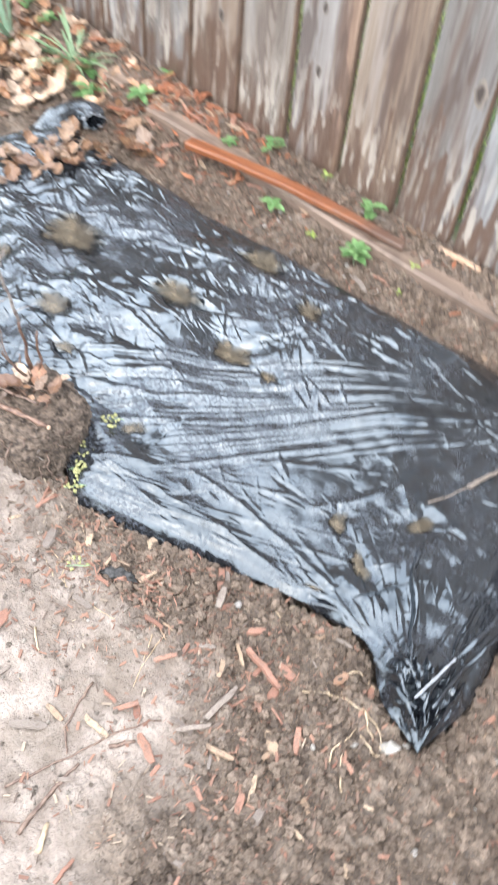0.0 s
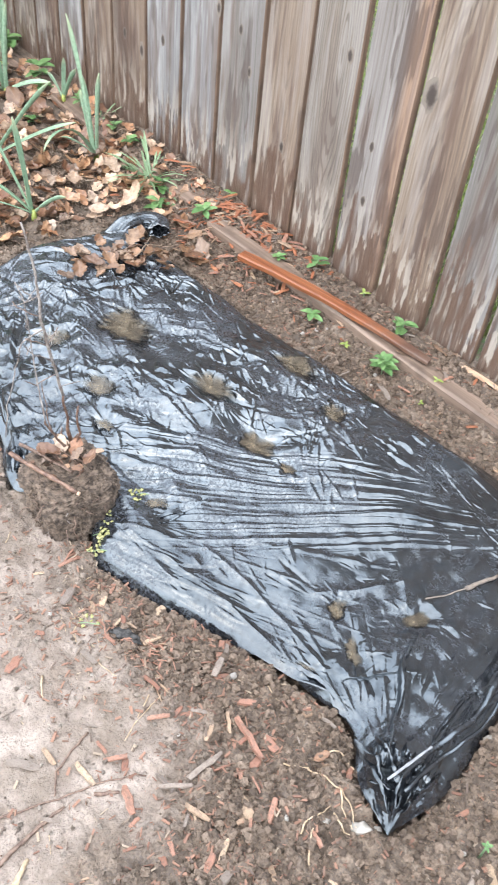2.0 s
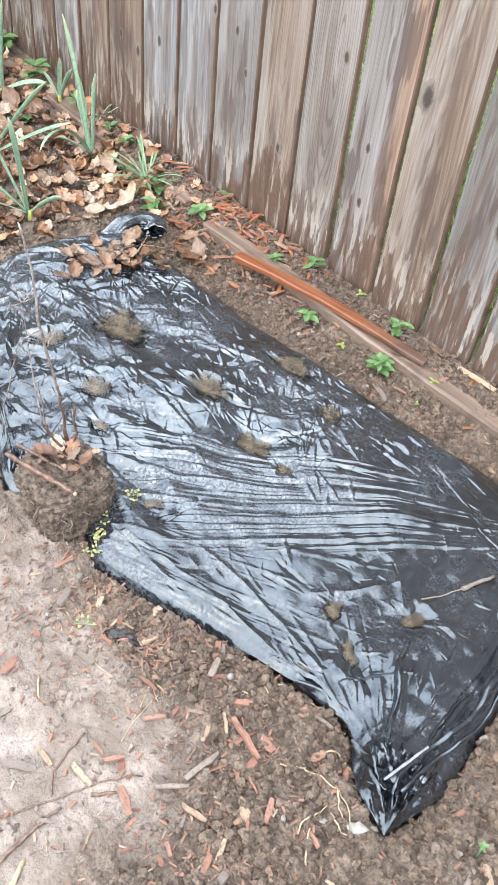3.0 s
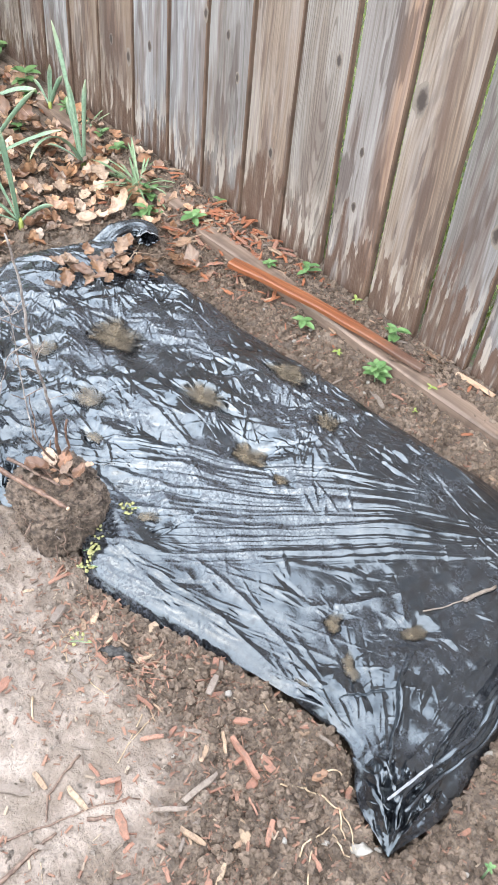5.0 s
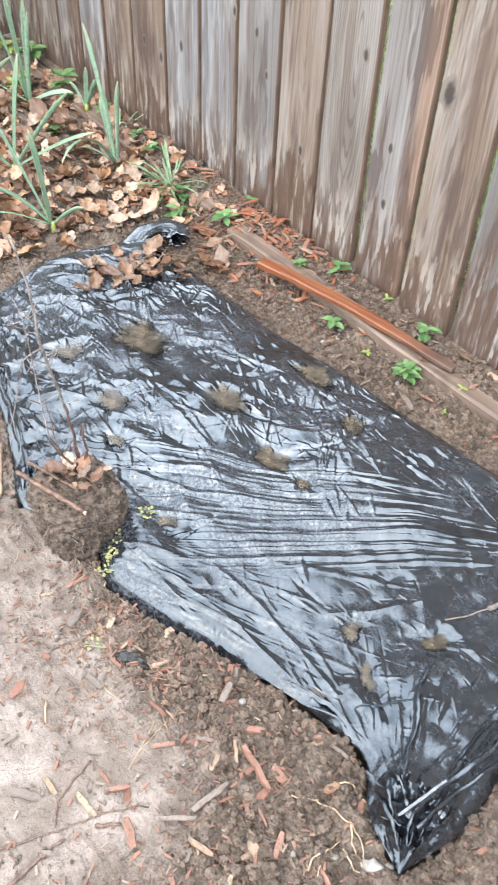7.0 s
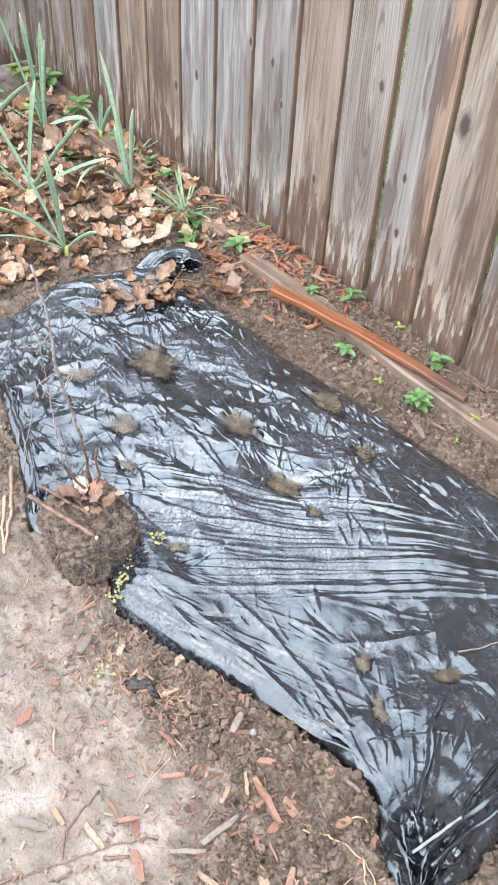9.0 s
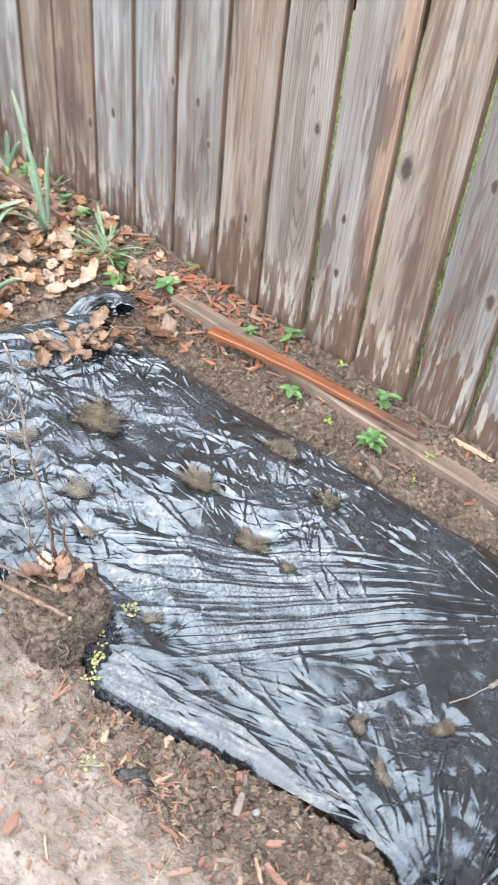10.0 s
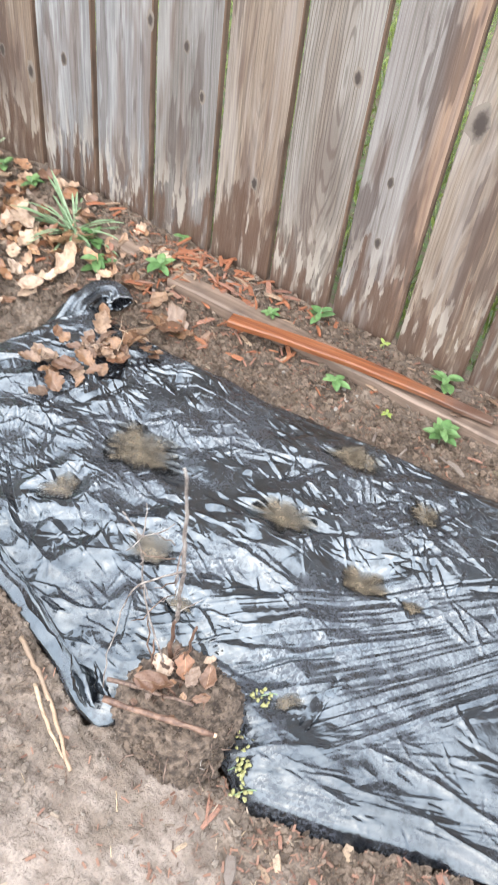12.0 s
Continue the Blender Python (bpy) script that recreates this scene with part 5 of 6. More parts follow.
def build_leaves():
    rng = random.Random(21)
    # heap on the far end of the bag
    for i in range(60):
        a = rng.random()
        x, y = -1.500 + 0.035 * a + rng.gauss(0, 0.030), 0.902 + 0.180 * a + rng.gauss(0, 0.024)
        lay_leaf(x, y, film_at(x, y) + 0.003 + 0.014 * rng.random(), rng.uniform(0.28, 0.62), rng, 24, "leaves on the plastic", "wet brown curled dead leaf in a heap on the plastic", True)
    # bed under the daffodils
    n = 0
    while n < 290:
        x, y = rng.uniform(-2.75, -1.66), rng.uniform(0.72, 1.33)
        if rng.random() > (1.0 if x > -2.3 else 0.55):
            continue
        if y > 1.27 and rng.random() < 0.7:
            continue
        if x > -1.76 and (y < 0.80 or rng.random() < 0.85):
            continue
        lay_leaf(x, y, ground_at(x, y) + 0.003 + 0.026 * rng.random() ** 1.5, rng.uniform(0.35, 1.0), rng, 50, wet=rng.random() < 0.12)
        n += 1
    # broken leaves beneath them, past counting
    bm = bmesh.new()
    for i in range(620):
        x, y = rng.uniform(-2.75, -1.60), rng.uniform(0.74, 1.36)
        if x > -1.72 and y < 1.12:
            continue
        old = len(bm.verts)
        bm.from_mesh(rng.choice(LEAVES))
        bm.verts.ensure_lookup_table()
        k = rng.uniform(0.25, 0.7)
        m = pose(x, y, ground_at(x, y) + 0.002 + 0.010 * rng.random(), rng.uniform(-35, 35), rng.uniform(-35, 35), rng.uniform(0, 360)) @ Matrix.Diagonal((k, k, k, 1))
        for v in bm.verts[old:]:
            v.co = m @ v.co
    solid("leaf_litter", mesh_of("leaf_litter", bm, True), LITTER, "broken brown leaf litter over dark soil", "leaf litter", Matrix(), kind="stuff")
    # a few by the tail and along the fence
    for x, y, s in ((-1.50, 1.175, 0.8), (-1.47, 1.20, 0.9), (-1.43, 1.17, 0.7), (-1.53, 1.21, 0.8), (-1.60, 1.22, 0.7), (-0.885, 1.372, 0.75), (-1.40, 1.19, 0.5), (-0.408, 0.632, 0.30), (-0.395, 0.625, 0.24), (-0.935, 1.31, 0.5), (-1.46, 1.165, 0.85)):
        lay_leaf(x, y, ground_at(x, y) + 0.005, s, rng, 30, wet=True)
    # on the root ball
    for i in range(12):
        a, d = rng.uniform(0, 6.28), rng.uniform(0.01, 0.06)
        x, y = -0.965 + d * math.cos(a), 0.585 + d * math.sin(a)
        lay_leaf(x, y, 0.106 - 2.2 * d * d, rng.uniform(0.10, 0.22), rng, 40, "leaves on the root ball", "small torn leaf scrap on the root ball", i % 3 > 0)
    for x, y, z, s in ((-0.985, 0.565, 0.110, 0.55), (-0.975, 0.605, 0.112, 0.38), (-0.945, 0.612, 0.110, 0.34), (-0.998, 0.592, 0.108, 0.36), (-0.958, 0.598, 0.114, 0.30), (-0.935, 0.585, 0.112, 0.26)):
        torn = s > 0.5 or s < 0.32
        lay_leaf(x, y, z + 0.004, s * 1.15, rng, 30, "leaves on the root ball", "red-brown dead leaf caught on the root ball" if torn else "pale dead leaf caught on the root ball", torn)


def strap_leaf(length, width, lean, droop, seed, twist=0.0):
    """A folded strap of a leaf that rises from the origin and bends towards +x."""
    rows = 20
    verts, faces, along = [], [], []
    x = z = 0.0
    ang = radians(lean)
    for i in range(rows):
        t = i / (rows - 1)
        w = width * (0.9 + 0.2 * t) * (1 - max(0, (t - 0.80) / 0.20) ** 1.7) * 0.5 + 0.0004
        bend = ang + radians(droop) * t ** 2
        tw = radians(twist) * (0.6 + 0.4 * t)
        nx, nz = -math.cos(bend), math.sin(bend)
        for s in (-1, -0.5, 0, 0.5, 1):
            lift, side = 0.35 * w * abs(s), s * w * (1 + 0.05 * math.sin(9 * t + seed))
            across, out = side * math.cos(tw) - lift * math.sin(tw), side * math.sin(tw) + lift * math.cos(tw)
            verts.append((x + nx * out, across, z + nz * out))
            along.append(max(0, (t - 0.8) / 0.2) * 0.8)
        x += math.sin(bend) * length / rows
        z += math.cos(bend) * length / rows
    for i in range(rows - 1):
        for j in range(4):
            faces.append((i * 5 + j, (i + 1) * 5 + j, (i + 1) * 5 + j + 1, i * 5 + j + 1))
    me = mesh_from("leaf", verts, faces)
    numbers_on(me, "along", along)
    return me


def daffodil(x, y, leaves, label):
    plant = thing("daffodil_plant", label, "daffodil", (x, y, ground_at(x, y) - 0.004), group="daffodil plants")
    part("foot", tube_mesh("foot", [(0, 0, 0), (0.001, 0, 0.02), (0.002, 0.001, 0.038)], [0.0068, 0.0066, 0.0048], 9, 0.08, 3), DAFFODIL_FOOT, plant, "yellow-green sheath")
    for i, (az, length, lean, droop) in enumerate(leaves):
        ob = part("leaf", strap_leaf(length, 0.0120, lean, droop, i, (68, -60, 75, 20, 50, -70)[i % 6]), DAFFODIL, plant)
        ob.matrix_basis = pose(0.004 * math.cos(radians(az)), 0.004 * math.sin(radians(az)), 0.03, 0, 0, az)
        wall = ob.modifiers.new("wall", "SOLIDIFY")
        wall.thickness = 0.0012


def build_daffodils():
    daffodil(-1.977, 1.216, [(232, 0.36, 6, 5), (60, 0.22, 3, 4), (225, 0.22, 4, 6), (295, 0.27, 34, 112), (225, 0.10, 55, 40), (200, 0.17, 10, 8)], "daffodil clump with tall narrow grey-green leaves")
    daffodil(-1.800, 0.946, [(232, 0.37, 19, 8), (240, 0.24, 3, 4), (222, 0.24, 50, 75), (255, 0.22, 60, 55), (200, 0.20, 64, 50), (45, 0.10, 45, 40)], "daffodil clump with arching grey-green leaves")
    daffodil(-2.077, 0.977, [(52, 0.30, 9, 6), (50, 0.27, 36, 10), (232, 0.22, 40, 22), (45, 0.26, 58, 16), (226, 0.27, 52, 30), (110, 0.24, 12, 10)], "daffodil clump with spreading grey-green leaves")
    daffodil(-2.480, 1.206, [(232, 0.42, 14, 6), (232, 0.33, 3, 3), (100, 0.30, 4, 4), (228, 0.26, 60, 14), (45, 0.15, 62, 40), (60, 0.26, 5, 5)], "daffodil clump with upright grey-green leaves")
    daffodil(-2.350, 0.900, [(215, 0.34, 15, 30), (40, 0.36, 40, 14), (330, 0.30, 30, 45), (120, 0.24, 25, 40), (190, 0.28, 28, 20)], "daffodil clump with arching grey-green leaves")
    daffodil(-2.325, 1.312, [(120, 0.11, 6, 6), (40, 0.10, 20, 20), (220, 0.08, 24, 20)], "short daffodil shoot with few green leaves")


def small_leaf(length, width, seed):
    """A pointed oval leaf along +x, folded at the midrib, with a drooping tip."""
    rows = 8
    verts, faces = [], []
    for i in range(rows):
        t = i / (rows - 1)
        w = width * 0.5 * math.sin(math.pi * min(1, 0.04 + 0.96 * t ** 0.9)) ** 0.6 + 0.0002
        for s in (-1, -0.5, 0, 0.5, 1):
            z = 0.30 * w * abs(s) - 0.18 * length * t * t + 0.0004 * math.sin(6 * t + 3 * s + seed)
            verts.append((length * t, s * w, z))
    for i in range(rows - 1):
        for j in range(4):
            faces.append((i * 5 + j, (i + 1) * 5 + j, (i + 1) * 5 + j + 1, i * 5 + j + 1))
    return mesh_from("leaf", verts, faces)


SMALL_LEAVES = [small_leaf(0.030, w, k) for k, w in enumerate((0.016, 0.018, 0.014))]
YELLOW_LEAVES = [small_leaf(0.030, w, k + 5) for k, w in enumerate((0.014, 0.012, 0.016))]


def weed(x, y, size, count, tall, seed, label):
    rng = random.Random(seed)
    plant = thing("weed_seedling", label, "weed", (x, y, ground_at(x, y) - 0.002), (0, 0, rng.uniform(0, 360)), group="weed seedlings")
    top = Vector((rng.uniform(-0.1, 0.1) * tall, rng.uniform(-0.1, 0.1) * tall, tall))
    part("stem", tube_mesh("stem", [(0, 0, 0), top * 0.5, top], [0.0016, 0.0013, 0.001], 6), GRASS, plant)
    for i in range(count):
        k = 0.35 + 0.65 * rng.random() if count > 6 else 0.8 + 0.2 * rng.random()
        ob = part("leaf", (YELLOW_LEAVES if "yellow" in label else SMALL_LEAVES)[i % 3], YELLOW_WEED if "yellow" in label else WEED, plant)
        s = size / 0.06 * (1.1 - 0.3 * (k - 0.5)) * rng.uniform(0.75, 1.1)
        az = 360 * i / count * (2.4 if count > 6 else 1) + rng.uniform(-14, 14)
        ob.matrix_basis = Matrix.Translation(top * k) @ pose(0, 0, 0, 0, -rng.uniform(0, 30), az) @ Matrix.Diagonal((s, s, s, 1))


def grass_tuft(x, y, count, length, seed, label):
    rng = random.Random(seed)
    plant = thing("grass_tuft", label, "grass", (x, y, ground_at(x, y) - 0.002), group="grass tufts")
    for i in range(count):
        ob = part("blade", strap_leaf(length * rng.uniform(0.6, 1.1), 0.0040, rng.uniform(48, 84), rng.uniform(5, 45), i), GRASS, plant)
        ob.matrix_basis = pose(rng.uniform(-0.008, 0.008), rng.uniform(-0.008, 0.008), 0, 0, 0, rng.uniform(0, 360))


def build_weeds():
    spots = [(-1.150, 1.252, 0.058, 5, 0.022, "young five-leaved green weed on bare soil"), (-0.940, 1.258, 0.060, 15, 0.045, "leafy bright green weed beside the edging board"),
             (-0.985, 1.352, 0.060, 7, 0.030, "bright green weed at the foot of the fence"), (-1.255, 1.352, 0.052, 7, 0.030, "small bright green weed at the foot of the fence"),
             (-1.335, 1.310, 0.040, 6, 0.022, "small green weed against the fence"), (-1.125, 1.376, 0.028, 4, 0.015, "tiny yellow-green weed by the fence"),
             (-0.838, 1.300, 0.026, 4, 0.014, "tiny yellow-green weed on the edging board"), (-1.040, 1.250, 0.026, 5, 0.014, "tiny yellow-green seedling on bare soil"),
             (-0.826, 1.245, 0.018, 4, 0.008, "tiny yellow-green seedling on bare soil"), (-1.590, 1.286, 0.070, 5, 0.034, "broad-leaved green weed by the leaves"),
             (-1.700, 1.226, 0.078, 8, 0.035, "leafy green weed among dead leaves"), (-1.752, 1.272, 0.060, 7, 0.034, "leafy green weed among dead leaves"),
             (-1.600, 1.375, 0.040, 5, 0.020, "small green weed at the foot of the fence"), (-1.975, 1.320, 0.055, 8, 0.035, "leafy green weed among dead leaves"),
             (-2.070, 1.325, 0.055, 7, 0.035, "leafy green weed among dead leaves"), (-2.260, 1.330, 0.060, 8, 0.040, "leafy green weed among dead leaves"),
             (-2.480, 1.320, 0.104, 10, 0.055, "leafy green weed by the fence"), (-2.620, 1.240, 0.098, 12, 0.050, "yellow-green leafy weed by the fence"),
             (-2.780, 1.180, 0.104, 12, 0.055, "leafy green weed in the corner"), (-2.860, 1.300, 0.104, 14, 0.060, "bushy yellow-green weed in the corner"), (-2.745, 1.345, 0.111, 10, 0.055, "leafy green weed at the foot of the fence"), (-2.420, 1.300, 0.065, 8, 0.035, "leafy green weed among dead leaves"), (-2.300, 1.200, 0.055, 8, 0.030, "leafy green weed among dead leaves"),
             (-0.205, 0.705, 0.015, 5, 0.040, "thin green weed at the edge of the plastic")]
    for i, (x, y, s, n, h, label) in enumerate(spots):
        weed(x, y, s, n, h, 200 + i, label)
    grass_tuft(-1.812, 1.276, 44, 0.14, 3, "tuft of narrow green blades among dead leaves")
    grass_tuft(-2.160, 1.335, 7, 0.10, 4, "thin tuft of green blades by the fence")
    rng = random.Random(4)
    for x, y, z, n in ((-0.898, 0.664, 0.040, 18), (-0.885, 0.605, 0.030, 17), (-0.868, 0.582, 0.026, 17), (-0.852, 0.562, 0.018, 13), (-0.752, 0.490, 0.010, 6)):
        sprig = thing("flower_sprig", "tiny yellow-green flower sprig beside the root ball", "sprig", (x, y, z), group="yellow sprigs")
        part("stem", tube_mesh("stem", wander((-0.012, -0.010, -0.004), (0.014, 0.012, 0.008), 5, 0.08, n), [0.0008] * 6, 5), GRASS, sprig)
        for i in range(n):
            me = lump_mesh("floret", i, 1, (0.0036, 0.0026, 0.0018), 0.8)
            ob = part("floret", me, MOSS, sprig)
            ob.matrix_basis = pose(rng.uniform(-0.011, 0.011), rng.uniform(-0.011, 0.011), rng.uniform(0.0, 0.009), rng.uniform(-40, 40), rng.uniform(-40, 40), rng.uniform(0, 360))


# ---------------------------------------------------------------- chips, twigs, stones
def chip_mesh(seed):
    """A split flake of bark, one unit long."""
    rng = random.Random(seed)
    w, h = rng.uniform(0.14, 0.32), rng.uniform(0.04, 0.09)
    verts, faces = [], []
    rows = 5
    for i in range(rows):
        t = i / (rows - 1)
        taper = 1 - 0.3 * abs(2 * t - 1) ** 4 * rng.uniform(0.2, 1.6)
        off = rng.uniform(-0.03, 0.03)
        for s, q in ((-1, 0), (-0.8, 1), (0.75, 1), (1, 0)):
            verts.append((t - 0.5 + rng.uniform(-0.03, 0.03), off + s * w * 0.5 * taper, q * h * rng.uniform(0.75, 1.15) + 0.05 * math.sin(3 * t)))
    for i in range(rows - 1):
        for j in range(4):
            l = (j + 1) % 4
            faces.append((i * 4 + j, i * 4 + l, (i + 1) * 4 + l, (i + 1) * 4 + j))
    faces.append((3, 2, 1, 0))
    faces.append(tuple((rows - 1) * 4 + j for j in range(4)))
    return mesh_from("wood_chip", verts, faces, False)


CHIPS = {}
for tint, mat in (("red", RED_CHIP), ("wet", WET_CHIP), ("tan", TAN_CHIP), ("grey", GREY_CHIP)):
    CHIPS[tint] = [chip_mesh(k + 17 * len(tint)) for k in range(6)]
    for c in CHIPS[tint]:
        c.materials.append(mat)
WORDS = {"red": "reddish bark mulch chip lying on damp soil", "wet": "wet orange-red bark chip at the foot of the fence", "tan": "pale tan wood chip lying on damp soil", "grey": "weathered grey-brown bark chip lying on damp soil"}


REST = {"red": [], "wet": [], "tan": [], "grey": []}


def lay_chip(x, y, length, angle, tint, rng, wide=1.0, lift=0.001, loose=False):
    m = pose(x, y, ground_at(x, y) + lift, rng.uniform(-8, 8), rng.uniform(-8, 8), angle) @ Matrix.Diagonal((length, length * wide, length, 1))
    if loose:
        REST[tint].append((rng.choice(CHIPS[tint]), m))
        return None
    return solid("wood_chip", rng.choice(CHIPS[tint]), None, WORDS[tint], "wood chip", m, tint + " bark chips")


def inside_bag(x, y):
    return bool(under_bag(np.array([x]), np.array([y]))[0])


def near_ball(x, y):
    return math.hypot(x + 0.960, y - 0.580) < 0.078


def build_chips():
    rng = random.Random(33)
    pairs = [(-0.538, 0.589, -0.509, 0.618, "red"), (-0.512, 0.573, -0.455, 0.570, "red"), (-0.498, 0.445, -0.475, 0.475, "grey"), (-0.459, 0.456, -0.429, 0.468, "tan"),
             (-0.484, 0.481, -0.489, 0.529, "grey"), (-0.476, 0.510, -0.471, 0.529, "red"), (-0.432, 0.516, -0.385, 0.510, "tan"), (-0.402, 0.550, -0.385, 0.527, "red"),
             (-0.581, 0.375, -0.547, 0.379, "tan"), (-0.625, 0.352, -0.600, 0.354, "tan"), (-0.636, 0.308, -0.607, 0.335, "grey"), (-0.440, 0.418, -0.420, 0.412, "red"),
             (-0.566, 0.406, -0.552, 0.430, "red"), (-0.524, 0.409, -0.489, 0.399, "red")]
    for ax, ay, bx, by, tint in pairs:
        lay_chip((ax + bx) / 2, (ay + by) / 2, math.hypot(bx - ax, by - ay) * 1.1, math.degrees(math.atan2(by - ay, bx - ax)), tint, rng, 0.85, 0.003)
    n = 0
    while n < 210:
        x, y = rng.uniform(-0.98, -0.14), rng.uniform(0.24, 0.82)
        if inside_bag(x, y) or near_ball(x, y):
            continue
        band = math.exp(-((line_distance(np.array([x]), np.array([y]), [(-0.80, 0.51), (-0.56, 0.59), (-0.42, 0.46)])[0]) / 0.11) ** 2)
        if rng.random() > 0.25 + 0.75 * band or (rng.random() < 0.6 and pale_mask(np.array([x]), np.array([y]))[0] > 0.4):
            continue
        long = rng.choice((0.007, 0.009, 0.012, 0.016, 0.022, 0.030))
        lay_chip(x, y, long, rng.uniform(0, 360), rng.choice(("red", "red", "red", "tan", "grey")), rng, rng.uniform(0.7, 1.5), loose=long < 0.011)
        n += 1
    for i in range(60):
        lay_chip(rng.gauss(-0.655, 0.032), rng.gauss(0.535, 0.018), rng.choice((0.006, 0.009, 0.013, 0.018)), rng.gauss(30, 40), rng.choice(("red", "red", "red", "tan")), rng, rng.uniform(0.3, 0.7), 0.003 + 0.004 * rng.random(), loose=True)
    n = 0
    while n < 125:
        x, y = rng.uniform(-1.80, -0.60), rng.uniform(1.13, 1.375)
        if inside_bag(x, y) or rng.random() > (1.0 if -1.72 < x < -1.2 and y > 1.17 else 0.22):
            continue
        lay_chip(x, y, rng.choice((0.012, 0.018, 0.026, 0.038)), rng.uniform(0, 360), rng.choice(("wet", "red", "wet", "red", "tan") if x < -1.2 else ("red", "red", "tan", "grey")), rng, rng.uniform(0.6, 1.1), 0.003 + 0.008 * rng.random())
        n += 1


def build_chip_pile():
    rng = random.Random(35)
    for i in range(230):
        x, y = rng.gauss(-1.52, 0.11), 1.372 - abs(rng.gauss(0, 0.06))
        lay_chip(x, y, rng.choice((0.014, 0.02, 0.028, 0.04)), rng.uniform(0, 360), rng.choice(("wet", "wet", "wet", "wet", "red", "grey", "tan")), rng, rng.uniform(0.35, 0.95), 0.003 + 0.010 * rng.random(), loose=True)


def build_fence_mulch():
    rng = random.Random(36)
    n = 0
    while n < 190:
        x, y = rng.uniform(-1.78, -0.55), rng.uniform(1.15, 1.376)
        if inside_bag(x, y) or rng.random() > (1.0 if x < -1.3 else 0.45):
            continue
        lay_chip(x, y, rng.choice((0.008, 0.012, 0.016, 0.024)), rng.uniform(0, 360), rng.choice(("wet", "red", "grey", "grey", "tan")), rng, rng.uniform(0.4, 1.1), 0.002 + 0.006 * rng.random(), loose=True)
        n += 1


def build_mulch():
    """The bark mulch that is past counting, joined by its colour."""
    for tint, mat in (("red", RED_CHIP), ("wet", WET_CHIP), ("tan", TAN_CHIP), ("grey", GREY_CHIP)):
        bm = bmesh.new()
        for me, m in REST[tint]:
            old = len(bm.verts)
            bm.from_mesh(me)
            bm.verts.ensure_lookup_table()
            for v in bm.verts[old:]:
                v.co = m @ v.co
        solid("bark_mulch", mesh_of("bark_mulch", bm), mat, "small %s bark mulch strewn over damp soil" % tint, "mulch", Matrix(), kind="stuff")


def lay_twig(name, pts, radius, material, label, category="twig", group="twigs", above=None, seed=0):
    fine = []
    for k, (a, b) in enumerate(zip(pts[:-1], pts[1:])):
        fine += wander((*a, 0), (*b, 0), 6, 0.03, seed + k)[:-1]
    fine.append(Vector((*pts[-1], 0)))
    base = fine[0].copy()
    height = above or ground_at
    out = []
    for p in fine:
        out.append((p.x - base.x, p.y - base.y, height(p.x, p.y) + radius * 0.7 + abs(p.z) * 0.2))
    z0 = out[0][2]
    out = [(a, b, c - z0) for a, b, c in out]
    n = len(out)
    me = tube_mesh(name, out, [radius * (1 - 0.45 * i / n) for i in range(n)], 7, 0.12, seed)
    return solid(name, me, material, label, category, Matrix.Translation((base.x, base.y, z0)), group)


